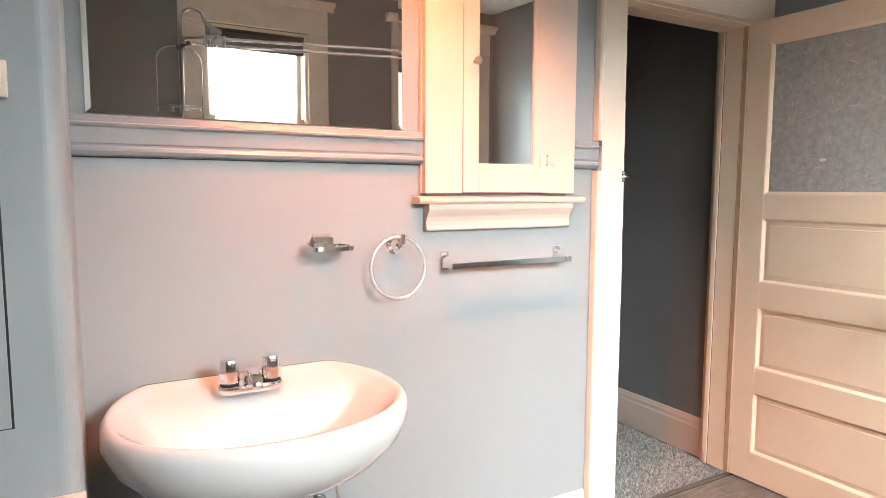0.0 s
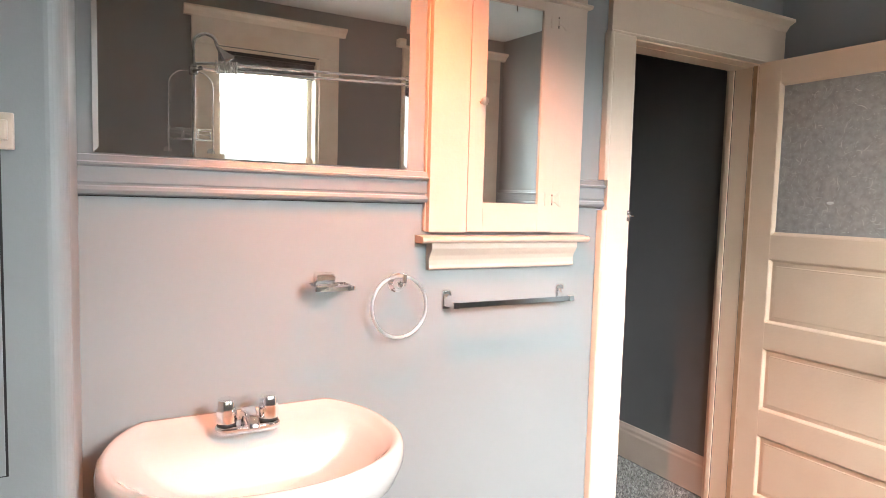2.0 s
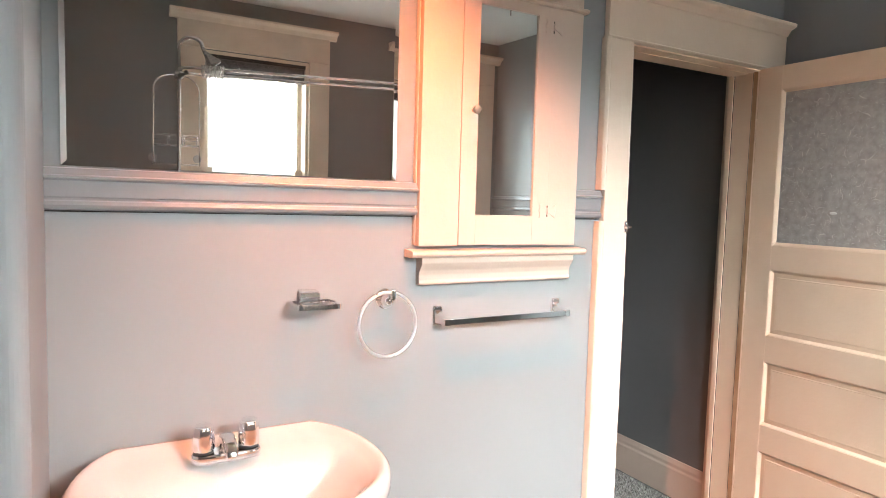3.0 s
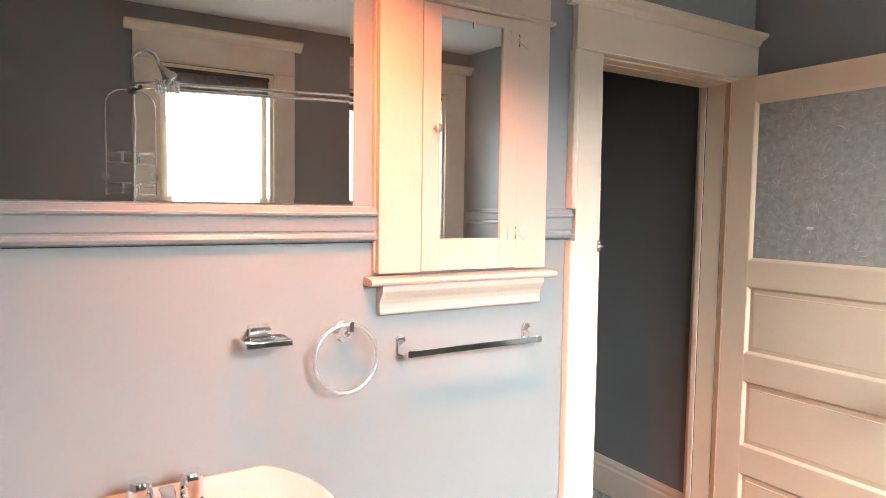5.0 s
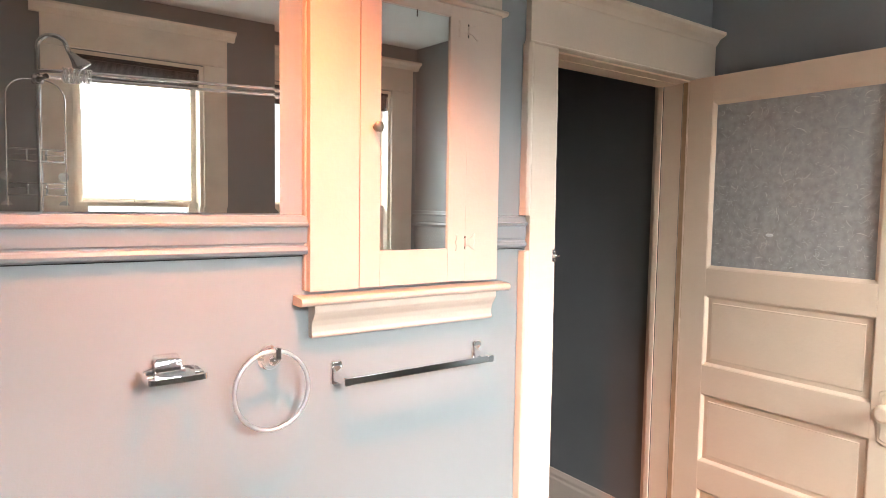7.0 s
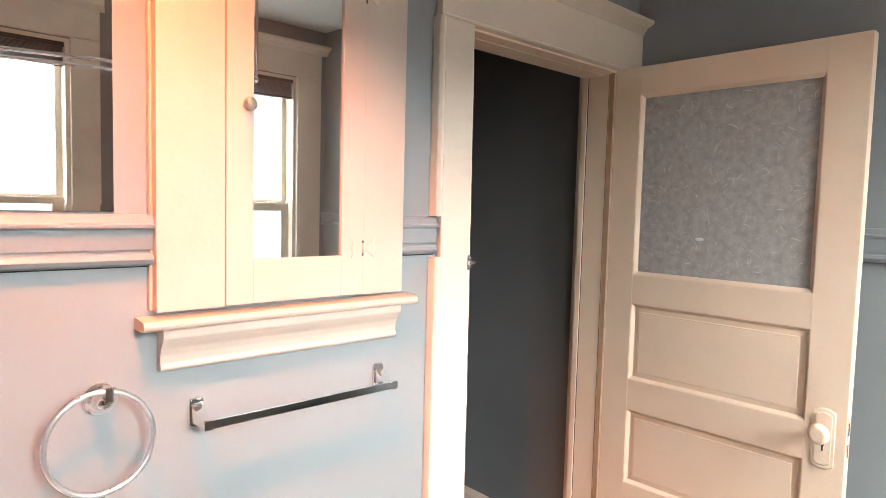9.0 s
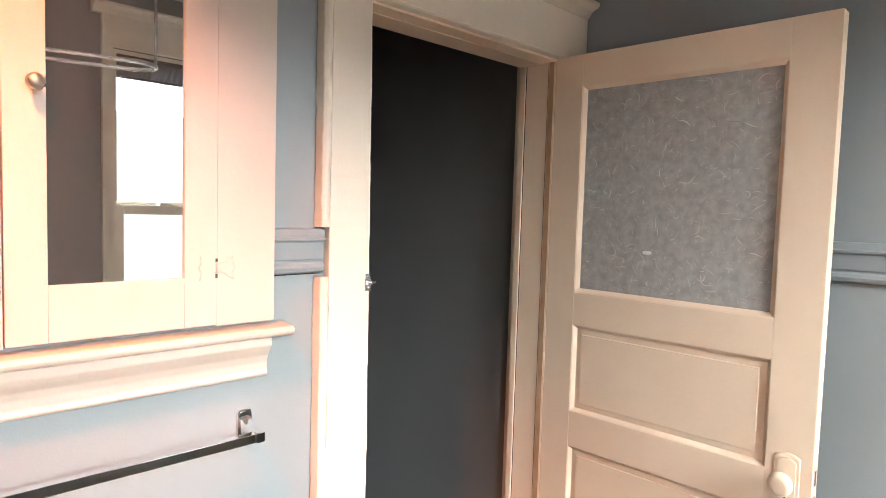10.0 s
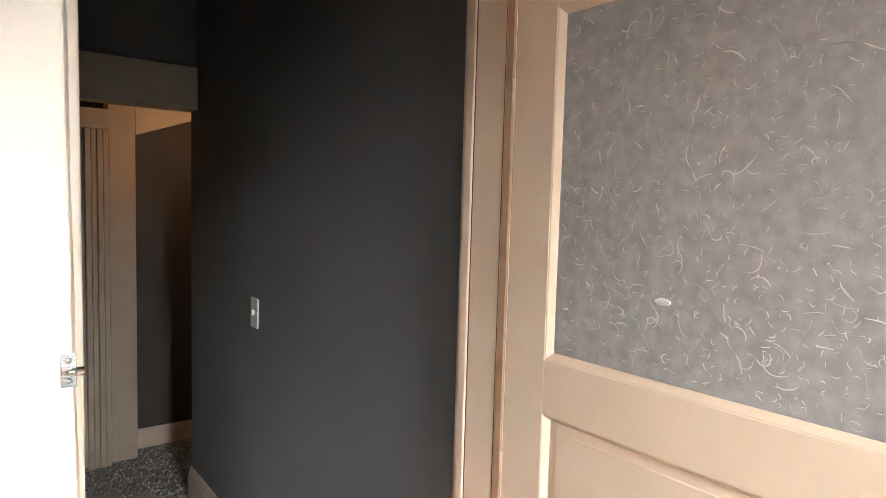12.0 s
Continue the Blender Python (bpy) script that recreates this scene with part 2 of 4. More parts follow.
def local_part(name, bm, material, parent, label=""):
    """A part whose mesh is written in its parent's own axes."""
    ob = part(name, bm, material, None, label)
    ob.parent = parent
    return ob


def thing(name, at, label, category, group="", kind=""):
    ob = new(name)
    ob.empty_display_size = 0.05
    ob.matrix_basis = at if isinstance(at, Matrix) else Matrix.Translation(at)
    return tagged(ob, label, category, group, kind)


def setting(name, bm, material, label):
    return tagged(part(name, bm, material), label, name.rstrip("_0123456789").split("_")[0], "", "structure")


# ---- plan ----
WY, SY, EX, WX = 1.70, -0.32, 2.54, -1.00
EXS = 2.425
TOP = 2.47
OX0, OX1, OZ = 1.686, 2.404, 1.966
HALLX, HALLY, BACK = 2.445, 1.84, 3.98
BLX, BLY = -0.087, 1.28
W1 = (0.522, 1.117)
W2 = (1.712, 2.235)
WZ0, WZ1 = 0.85, 2.185

setting("wall_north", wall_mesh("y", WY, 0.13, BLX, EX, 0, TOP, [(OX0 - 0.03, OX1 + 0.03, 0, OZ + 0.03)]), PAINT, "grey painted plaster wall behind the basin")
setting("wall_south", wall_mesh("y", SY, -0.16, WX - 0.15, EX + 0.15, 0, TOP, [(*W1, WZ0, WZ1), (*W2, WZ0, WZ1)]), PAINT, "grey painted outside wall with two windows")
setting("wall_east", strip([(EX, HALLY - 0.02), (EX, 0.80), (EXS, SY), (EX + 0.2, SY), (EX + 0.2, HALLY - 0.02)], (0, 0, 0), (0, 0, TOP), (1, 0, 0), (0, 1, 0)), PAINT, "dark grey painted wall behind the open door")
setting("wall_west", wall_mesh("x", WX, -0.15, SY, BLY, 0, TOP), PAINT, "grey painted side wall")
cor = [(WX - 0.15, BLY), *[(BLX - 0.035 + 0.035 * math.sin(k * math.pi / 16), BLY + 0.035 - 0.035 * math.cos(k * math.pi / 16)) for k in range(9)], (BLX, HALLY - 0.02), (WX - 0.15, HALLY - 0.02)]
blk = strip([(x, y) for x, y in cor], (0, 0, 0), (0, 0, TOP), (1, 0, 0), (0, 1, 0))
setting("wall_closet", blk, PAINT, "projecting grey plaster wall with a rounded corner")
setting("ceiling", wall_mesh("y", SY, WY - SY, WX, EX, TOP, TOP + 0.1), CEIL, "white painted bathroom ceiling")

# ---- chair rail, north and east walls ----
RAIL = rounded([(0, 1.351), (0.010, 1.351), (0.018, 1.355), (0.022, 1.363), (0.018, 1.371), (0.012, 1.374), (0.012, 1.379), (0.015, 1.381),
                (0.018, 1.419), (0.026, 1.422), (0.027, 1.428), (0.019, 1.431), (0.013, 1.446), (0, 1.448)], 0.0012, 2)
rail_long = setting("trim_1", strip(RAIL, (BLX, WY, 0), (0.838, WY, 0)), GREYTRIM, "moulded grey chair rail under the mirror")
rail_short = setting("trim_2", strip(RAIL, (1.428, WY, 0), (1.556, WY, 0)), GREYTRIM, "short moulded grey chair rail beside the door casing")
part("joint", box(BLX, 0.838, WY - 0.003, WY, 1.3474, 1.3492), DARK, rail_long, "dark open joint")
part("joint", box(1.428, 1.556, WY - 0.003, WY, 1.3474, 1.3492), DARK, rail_short, "dark open joint")
setting("trim_3", join(strip(RAIL, (EX, 0.795, 0), (EX, WY, 0), (-1, 0, 0)), strip(RAIL, (EXS, SY, 0), (EX, 0.80, 0), (-0.9948, 0.1020, 0))), GREYTRIM, "moulded grey chair rail on the side wall")
BASE = rounded([(0, 0), (0.018, 0), (0.018, 0.14), (0.013, 0.15), (0.013, 0.165), (0.006, 0.188), (0, 0.188)], 0.003, 2)
setting("baseboard_1", strip([(o, u * 0.75) for o, u in BASE], (BLX, WY, 0), (1.53, WY, 0)), CREAM, "tall cream baseboard")
setting("baseboard_2", strip(BASE, (EX, 0.80, 0), (EX, WY, 0), (-1, 0, 0)), CREAM, "tall cream baseboard")

# ---- doorway ----
door_frame = thing("door_casing", (OX0, WY, 0), "cream painted wooden door casing with a moulded head", "door casing", "", "structure")
cas = rounded([(0, 0), (0, 0.119), (0.022, 0.119), (0.024, 0.005), (0.012, 0)], 0.003, 2)
lean = worn(strip([(o, -u) for o, u in cas], (OX0, WY, 0), (OX0, WY, 1.975), (0, -1, 0), (1, 0, 0)), 0.0009, 80, 2.0)
for v in lean.verts:
    if v.co.x > OX0 - 0.03:
        v.co.x -= 0.010 * max(0.0, (v.co.z - 0.9) / 1.07)
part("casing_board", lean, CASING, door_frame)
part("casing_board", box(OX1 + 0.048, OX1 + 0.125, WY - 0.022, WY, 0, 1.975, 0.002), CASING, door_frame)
band = rounded([(0, 0), (0.020, 0), (0.030, 0.006), (0.032, 0.016), (0.026, 0.024), (0, 0.026)], 0.003, 3)
for z0, z1 in ((0, 1.342), (1.451, 1.972)):
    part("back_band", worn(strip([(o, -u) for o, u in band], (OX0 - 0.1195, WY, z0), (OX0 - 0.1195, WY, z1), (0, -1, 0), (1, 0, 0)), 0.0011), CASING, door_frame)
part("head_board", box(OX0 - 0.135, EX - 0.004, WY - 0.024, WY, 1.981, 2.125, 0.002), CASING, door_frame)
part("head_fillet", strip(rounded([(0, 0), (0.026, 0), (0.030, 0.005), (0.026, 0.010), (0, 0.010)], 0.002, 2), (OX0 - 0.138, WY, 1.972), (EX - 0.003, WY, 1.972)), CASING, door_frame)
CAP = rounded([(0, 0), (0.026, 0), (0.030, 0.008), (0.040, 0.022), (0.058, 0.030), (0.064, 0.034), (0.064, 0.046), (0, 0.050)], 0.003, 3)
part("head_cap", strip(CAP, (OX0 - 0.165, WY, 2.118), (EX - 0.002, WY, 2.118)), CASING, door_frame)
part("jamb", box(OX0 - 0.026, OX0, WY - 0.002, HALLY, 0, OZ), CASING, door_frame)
part("jamb", box(OX1, OX1 + 0.026, WY - 0.002, HALLY, 0, OZ), DOORP, door_frame)
part("hinge_rebate", join(box(OX1 - 0.0012, OX1 + 0.002, WY + 0.004, WY + 0.022, 0, OZ, 0.0004), box(OX1 + 0.0015, OX1 + 0.014, WY - 0.0034, WY - 0.002, 0, OZ)), HINGE_BROWN, door_frame, "narrow brown strip beside the hinges")
part("jamb_head", box(OX0 - 0.026, OX1 + 0.026, WY - 0.002, HALLY, OZ, OZ + 0.026), DOORP, door_frame)
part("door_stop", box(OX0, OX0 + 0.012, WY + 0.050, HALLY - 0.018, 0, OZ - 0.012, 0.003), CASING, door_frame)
part("door_stop", worn(box(OX1 - 0.006, OX1, WY + 0.113, HALLY - 0.005, 0, OZ - 0.003, 0.002), 0.0005), DOORP, door_frame)
part("joint", box(OX1 - 0.0006, OX1, WY + 0.110, WY + 0.113, 0, OZ - 0.003), SMUDGE, door_frame, "dark paint joint along the stop")
part("joint", box(OX1 - 0.0006, OX1, WY + 0.024, WY + 0.0255, 0, OZ - 0.003), SMUDGE, door_frame, "dark paint joint beside the brown strip")
part("door_stop", box(OX0, OX1, WY + 0.050, HALLY - 0.020, OZ - 0.003, OZ, 0.001), DOORP, door_frame)
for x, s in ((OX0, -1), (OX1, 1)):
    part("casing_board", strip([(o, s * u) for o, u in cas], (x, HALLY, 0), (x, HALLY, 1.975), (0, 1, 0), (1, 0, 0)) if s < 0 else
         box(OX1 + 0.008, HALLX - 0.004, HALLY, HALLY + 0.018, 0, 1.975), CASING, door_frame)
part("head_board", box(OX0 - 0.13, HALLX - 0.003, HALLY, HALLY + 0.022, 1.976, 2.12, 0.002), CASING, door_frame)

keeper = thing("bolt_keeper", (OX0, WY - 0.024, 1.322), "small shiny steel bolt keeper screwed to the casing", "latch")
part("plate", box(OX0 - 0.022, OX0 - 0.005, WY - 0.0265, WY - 0.024, 1.303, 1.343, 0.0006), CHROME_DULL, keeper)
part("barrel", join(tube([(OX0 - 0.021, WY - 0.032, 1.3225), (OX0 + 0.002, WY - 0.032, 1.3225)], 0.0052, 14)), CHROME, keeper)
for z in (1.3105, 1.3355):
    part("screw", lathe([(0.0001, 0.003), (0.0035, 0.0022), (0.0042, 0.0)], (OX0 - 0.0135, WY - 0.0262, z), "y", 12), CHROME, keeper)

# ---- the open door ----
HINGE = (2.405, 1.697, 0.006)
DW, DH, DT = 0.769, 1.968, 0.042
ANG = math.degrees(math.atan2(0.014, 0.774))
door = thing("door_1", pose(*HINGE, 0, 0, -90 + ANG), "open beige painted panel door with an obscure glass light", "door", "", "structure")
U0, U1 = 0.098, 0.664
# the leaf runs along its own x from the hinge; the face seen is at y = 0 and looks along -y


def leaf(name, u0, u1, z0, z1, label=""):
    return local_part(name, box(u0, u1, 0, DT, z0, z1, 0.0015), DOORP, door, label)


leaf("stile", 0, U0, 0, DH)
leaf("stile", U1, DW, 0, DH)
OPEN = [(0.128, 0.394), (0.506, 0.770), (0.880, 1.149), (1.250, 1.874)]
edges = [0.0, *[z for o in OPEN for z in o], DH]
for k in range(0, len(edges), 2):
    leaf("rail", U0, U1, edges[k], edges[k + 1])


def sloped_frame(u0, u1, z0, z1, w, y0, y1):
    """A mitred bead round an opening, falling from y0 at its rim to y1 inside."""
    bm = bmesh.new()
    a = [bm.verts.new((u, y0, z)) for u, z in ((u0, z0), (u1, z0), (u1, z1), (u0, z1))]
    m = [bm.verts.new((u, y0 + (y1 - y0) * 0.08, z)) for u, z in ((u0 + w * .2, z0 + w * .2), (u1 - w * .2, z0 + w * .2), (u1 - w * .2, z1 - w * .2), (u0 + w * .2, z1 - w * .2))]
    b = [bm.verts.new((u, y1, z)) for u, z in ((u0 + w, z0 + w), (u1 - w, z0 + w), (u1 - w, z1 - w), (u0 + w, z1 - w))]
    c = [bm.verts.new((u, y1 + 0.006, z)) for u, z in ((u0, z0), (u1, z0), (u1, z1), (u0, z1))]
    for r, s in ((a, m), (m, b), (b, c), (c, a)):
        for k in range(4):
            bm.faces.new((r[k], r[(k + 1) % 4], s[(k + 1) % 4], s[k]))
    bmesh.ops.recalc_face_normals(bm, faces=bm.faces)
    return bm


def raised_panel(u0, u1, z0, z1):
    bm = bmesh.new()
    rows = []
    for i, y in ((0.0, 0.013), (0.028, 0.011), (0.030, 0.0085), (0.040, 0.0085)):
        rows.append([bm.verts.new((u, y, z)) for u, z in ((u0 + i, z0 + i), (u1 - i, z0 + i), (u1 - i, z1 - i), (u0 + i, z1 - i))])
    rows.insert(0, [bm.verts.new((u, 0.024, z)) for u, z in ((u0, z0), (u1, z0), (u1, z1), (u0, z1))])
    for r, s in zip(rows, rows[1:]):
        for k in range(4):
            bm.faces.new((r[k], r[(k + 1) % 4], s[(k + 1) % 4], s[k]))
    bm.faces.new(rows[-1])
    bm.faces.new(rows[0][::-1])
    bmesh.ops.recalc_face_normals(bm, faces=bm.faces)
    return bm


for z0, z1 in OPEN[:3]:
    local_part("panel", raised_panel(U0 - 0.001, U1 + 0.001, z0 - 0.001, z1 + 0.001), DOORP, door)
    local_part("bead", sloped_frame(U0, U1, z0, z1, 0.011, 0.0008, 0.0125), DOORP, door)
gz0, gz1 = OPEN[3]
local_part("bead", sloped_frame(U0, U1, gz0, gz1, 0.013, 0.0008, 0.011), DOORP, door)
pane = local_part("pane", box(U0 + 0.002, U1 - 0.002, 0.014, 0.019, gz0 + 0.002, gz1 - 0.002), PAPER, door, "obscure grey glass with pale fibres")
rng = random.Random(7)


def fibres(count, u0, u1, z0, z1):
    bm = bmesh.new()
    for _ in range(count):
        u, z = rng.uniform(u0, u1), rng.uniform(z0, z1)
        a = rng.uniform(0, math.tau)
        big = rng.random() < 0.15
        length = rng.uniform(0.016, 0.040) if big else rng.uniform(0.005, 0.015)
        w = rng.uniform(0.0007, 0.0015) if big else rng.uniform(0.0004, 0.0008)
        bend = rng.gauss(0, 1.7)
        n = 5
        pts = []
        for k in range(n + 1):
            pts.append((u, z, a))
            u += math.cos(a) * length / n
            z += math.sin(a) * length / n
            a += bend / n + rng.gauss(0, 0.12)
        if not (u0 < u < u1 and z0 < z < z1):
            continue
        rows = []
        for k, (pu, pz, pa) in enumerate(pts):
            ww = w * (1 - abs(2 * k / n - 1) ** 2 * 0.8)
            rows.append((bm.verts.new((pu - math.sin(pa) * ww, 0.0137, pz + math.cos(pa) * ww)), bm.verts.new((pu, 0.0132, pz)),
                         bm.verts.new((pu + math.sin(pa) * ww, 0.0137, pz - math.cos(pa) * ww))))
        for r, s in zip(rows, rows[1:]):
            bm.faces.new((r[0], r[1], s[1], s[0]))
            bm.faces.new((r[1], r[2], s[2], s[1]))
    return bm


fib = local_part("fibre", fibres(1500, U0 + 0.014, U1 - 0.014, gz0 + 0.014, gz1 - 0.014), FIBRE, pane, "pale curled paper fibres")
tagged(fib, kind="stuff")
tuft = lathe([(0.0001, 0.0016), (0.010, 0.001), (0.014, 0.0)], (0.322, 0.0138, 1.386), "y", 14, (1.0, 0.42))
local_part("fibre_tuft", tuft, TUFT, pane, "pale tuft in the glass")

def bowed_plate(u, z, w, h, bow, y0, y1):
    """A plate with bowed top and bottom, its rim eased."""
    rim = []
    for k in range(13):
        f = -1 + 2 * k / 12
        rim.append((f * w, h + bow * (1 - f * f)))
    rim += [(-x, -y) for x, y in rim]
    return loft([[(u + x * q, y, z + v * q) for x, v in rim] for q, y in ((1, y0), (1, y0 + (y1 - y0) * 0.6), (0.95, y1))])


def loft(rings, cap_first=True, cap_last=True):
    bm = bmesh.new()
    vs = [[bm.verts.new(p) for p in r] for r in rings]
    n = len(vs[0])
    for a, b in zip(vs, vs[1:]):
        for k in range(n):
            bm.faces.new((a[k], a[(k + 1) % n], b[(k + 1) % n], b[k])).smooth = True
    if cap_first:
        bm.faces.new(vs[0])
    if cap_last:
        bm.faces.new(vs[-1])
    bmesh.ops.recalc_face_normals(bm, faces=bm.faces)
    return bm


PU = 0.714
lockplate = local_part("lock_plate", join(bowed_plate(PU, 0.844, 0.029, 0.078, 0.010, 0.0008, -0.0035), bowed_plate(PU, 0.844, 0.021, 0.068, 0.009, -0.003, -0.0055)), DOORP, door, "beige painted lock plate with bowed ends")
local_part("keyhole", join(lathe([(0.0045, 0.0006), (0.0045, 0.0)], (PU, -0.0055, 0.828), "y", 12), box(PU - 0.002, PU + 0.002, -0.0061, -0.0055, 0.809, 0.828)), DARK, lockplate, "dark keyhole")
local_part("knob", lathe([(0.0105, 0.0), (0.0105, 0.020), (0.014, 0.024), (0.024, 0.031), (0.029, 0.041), (0.0285, 0.048), (0.024, 0.055), (0.0165, 0.0598), (0.016, 0.0596), (0.0095, 0.0622), (0.009, 0.0620), (0.0001, 0.0635)],
                         (PU, -0.0055, 0.868), "y", 32, (0.95, 1.0)), DOORP, door, "beige painted round knob")
lock = local_part("lock_edge", box(DW, DW + 0.001, 0.011, 0.031, 0.785, 0.915), CREAM, door, "painted steel lock face")
for z0, z1, w in ((0.862, 0.898, 0.006), (0.800, 0.836, 0.004)):
    local_part("slot", box(DW + 0.0008, DW + 0.0016, 0.021 - w, 0.021 + w, z0, z1), SMUDGE, lock, "dark worn latch slot")
for z in (0.25, 1.0, 1.72):
    local_part("hinge", join(tube([(-0.004, 0.004, z - 0.045), (-0.004, 0.004, z + 0.045)], 0.0055, 10)), DOORP, door, "painted hinge knuckle")

# ---- wall cabinet with mirror door ----
cab = thing("wall_cabinet", (1.13, WY, 1.144), "cream painted built-in wall cabinet with a mirrored door", "cabinet")
CX0, CX1, CF = 0.838, 1.428, WY - 0.032
DX0, DX1, DZ0, DZ1 = 0.972, 1.307, 1.264, 2.026
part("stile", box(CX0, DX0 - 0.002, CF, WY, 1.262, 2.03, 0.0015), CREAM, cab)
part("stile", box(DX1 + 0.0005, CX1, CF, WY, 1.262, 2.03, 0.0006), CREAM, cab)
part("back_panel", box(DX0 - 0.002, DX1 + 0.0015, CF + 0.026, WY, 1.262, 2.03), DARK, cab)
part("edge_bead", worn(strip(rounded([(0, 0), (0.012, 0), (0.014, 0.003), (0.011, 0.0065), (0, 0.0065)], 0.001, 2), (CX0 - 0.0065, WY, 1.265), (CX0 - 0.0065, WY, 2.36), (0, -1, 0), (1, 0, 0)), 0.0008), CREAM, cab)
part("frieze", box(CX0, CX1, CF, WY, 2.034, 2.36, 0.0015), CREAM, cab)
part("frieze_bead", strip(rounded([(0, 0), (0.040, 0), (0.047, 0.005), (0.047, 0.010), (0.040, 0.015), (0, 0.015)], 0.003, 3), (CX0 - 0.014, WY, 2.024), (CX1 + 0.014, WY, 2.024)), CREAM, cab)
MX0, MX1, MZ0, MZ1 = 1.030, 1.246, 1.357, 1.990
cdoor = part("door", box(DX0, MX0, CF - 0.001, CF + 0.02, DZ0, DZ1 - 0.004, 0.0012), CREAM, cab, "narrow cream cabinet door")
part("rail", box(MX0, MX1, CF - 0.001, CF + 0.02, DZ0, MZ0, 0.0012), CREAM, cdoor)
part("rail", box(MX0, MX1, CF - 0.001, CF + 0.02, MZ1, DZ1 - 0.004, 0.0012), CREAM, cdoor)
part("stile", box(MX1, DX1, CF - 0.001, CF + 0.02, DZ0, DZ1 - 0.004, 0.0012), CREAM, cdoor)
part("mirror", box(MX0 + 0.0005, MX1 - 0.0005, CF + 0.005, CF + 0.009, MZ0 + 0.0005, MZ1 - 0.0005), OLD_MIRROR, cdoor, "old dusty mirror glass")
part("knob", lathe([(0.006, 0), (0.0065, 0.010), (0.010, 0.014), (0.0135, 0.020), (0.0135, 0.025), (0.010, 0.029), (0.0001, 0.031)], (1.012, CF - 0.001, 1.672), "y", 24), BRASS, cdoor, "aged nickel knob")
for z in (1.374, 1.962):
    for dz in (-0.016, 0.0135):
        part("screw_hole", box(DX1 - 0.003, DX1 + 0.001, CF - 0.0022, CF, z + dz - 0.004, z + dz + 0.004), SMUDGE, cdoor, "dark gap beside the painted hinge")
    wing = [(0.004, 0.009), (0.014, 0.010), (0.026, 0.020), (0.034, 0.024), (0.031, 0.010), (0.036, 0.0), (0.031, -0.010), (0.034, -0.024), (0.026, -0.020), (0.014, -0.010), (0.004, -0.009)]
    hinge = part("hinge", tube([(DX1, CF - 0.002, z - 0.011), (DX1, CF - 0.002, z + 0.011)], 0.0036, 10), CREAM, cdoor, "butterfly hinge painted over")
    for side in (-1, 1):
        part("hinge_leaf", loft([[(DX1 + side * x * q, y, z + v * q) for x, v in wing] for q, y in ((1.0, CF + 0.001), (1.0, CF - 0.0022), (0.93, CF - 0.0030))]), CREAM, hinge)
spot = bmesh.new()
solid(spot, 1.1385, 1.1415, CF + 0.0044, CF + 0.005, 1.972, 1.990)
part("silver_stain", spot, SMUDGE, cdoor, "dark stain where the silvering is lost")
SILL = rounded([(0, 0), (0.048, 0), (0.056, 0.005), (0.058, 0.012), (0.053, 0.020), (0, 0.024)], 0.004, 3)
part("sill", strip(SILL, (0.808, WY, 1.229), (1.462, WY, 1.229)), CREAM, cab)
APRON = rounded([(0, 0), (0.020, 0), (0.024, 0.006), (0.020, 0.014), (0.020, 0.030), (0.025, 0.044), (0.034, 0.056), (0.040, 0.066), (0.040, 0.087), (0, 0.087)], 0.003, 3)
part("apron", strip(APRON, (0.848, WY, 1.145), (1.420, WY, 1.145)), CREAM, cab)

# ---- mirror over the basin ----
mir = bmesh.new()
mx0, mx1, mz0, mz1 = -0.054, 0.772, 1.452, 2.06
rows = []
for i, y in ((0.0, WY - 0.001), (0.0, WY - 0.0082), (0.012, WY - 0.009)):
    rows.append([mir.verts.new((x, y, z)) for x, z in ((mx0 + i, mz0 + i), (mx1 - i, mz0 + i), (mx1 - i, mz1 - i), (mx0 + i, mz1 - i))])
for r, s in zip(rows, rows[1:]):
    for k in range(4):
        mir.faces.new((r[k], r[(k + 1) % 4], s[(k + 1) % 4], s[k]))
mir.faces.new(rows[-1])
mir.faces.new(rows[0])
bmesh.ops.recalc_face_normals(mir, faces=mir.faces)
tagged(part("wall_mirror", mir, MIRROR), "large clear mirror above the white basin", "mirror")

# ---- basin ----
basin = thing("pedestal_basin", (0.265, 1.45, 0), "white porcelain pedestal basin with rounded front", "sink")


def outline(scale, z, dy=0.0, back=WY - 0.003, n=72, a=0.346, front=0.290, rear=0.36):
    pts = []
    for k in range(n):
        th = math.tau * k / n
        c, s = math.cos(th), math.sin(th)
        e = 2.15
        x = math.copysign(abs(c) ** (2 / e), c) * a * scale
        y = math.copysign(abs(s) ** (2 / e), s) * (rear if s > 0 else front) * scale
        pts.append((0.287 + x, min(1.445 + dy + y, back), z))
    return pts



bowl = loft([outline(0.40, 0.560, 0.03), outline(0.62, 0.585, 0.02), outline(0.82, 0.630, 0.01), outline(0.95, 0.685), outline(1.0, 0.728), outline(1.003, 0.750), outline(0.992, 0.768), outline(0.965, 0.777),
             outline(0.94, 0.777, 0, WY - 0.014), outline(0.915, 0.772, 0, WY - 0.024), outline(0.885, 0.764, -0.004, WY - 0.045), outline(0.855, 0.758, -0.008, 1.620), outline(0.82, 0.750, -0.014, 1.575), outline(0.78, 0.738, -0.02, 1.535),
             outline(0.72, 0.718, -0.03, 1.505), outline(0.63, 0.690, -0.035, 1.49), outline(0.50, 0.665, -0.035, 1.48), outline(0.30, 0.648, -0.03, 1.47), outline(0.08, 0.642, -0.02, 1.46)])
part("bowl", bowl, PORC, basin)
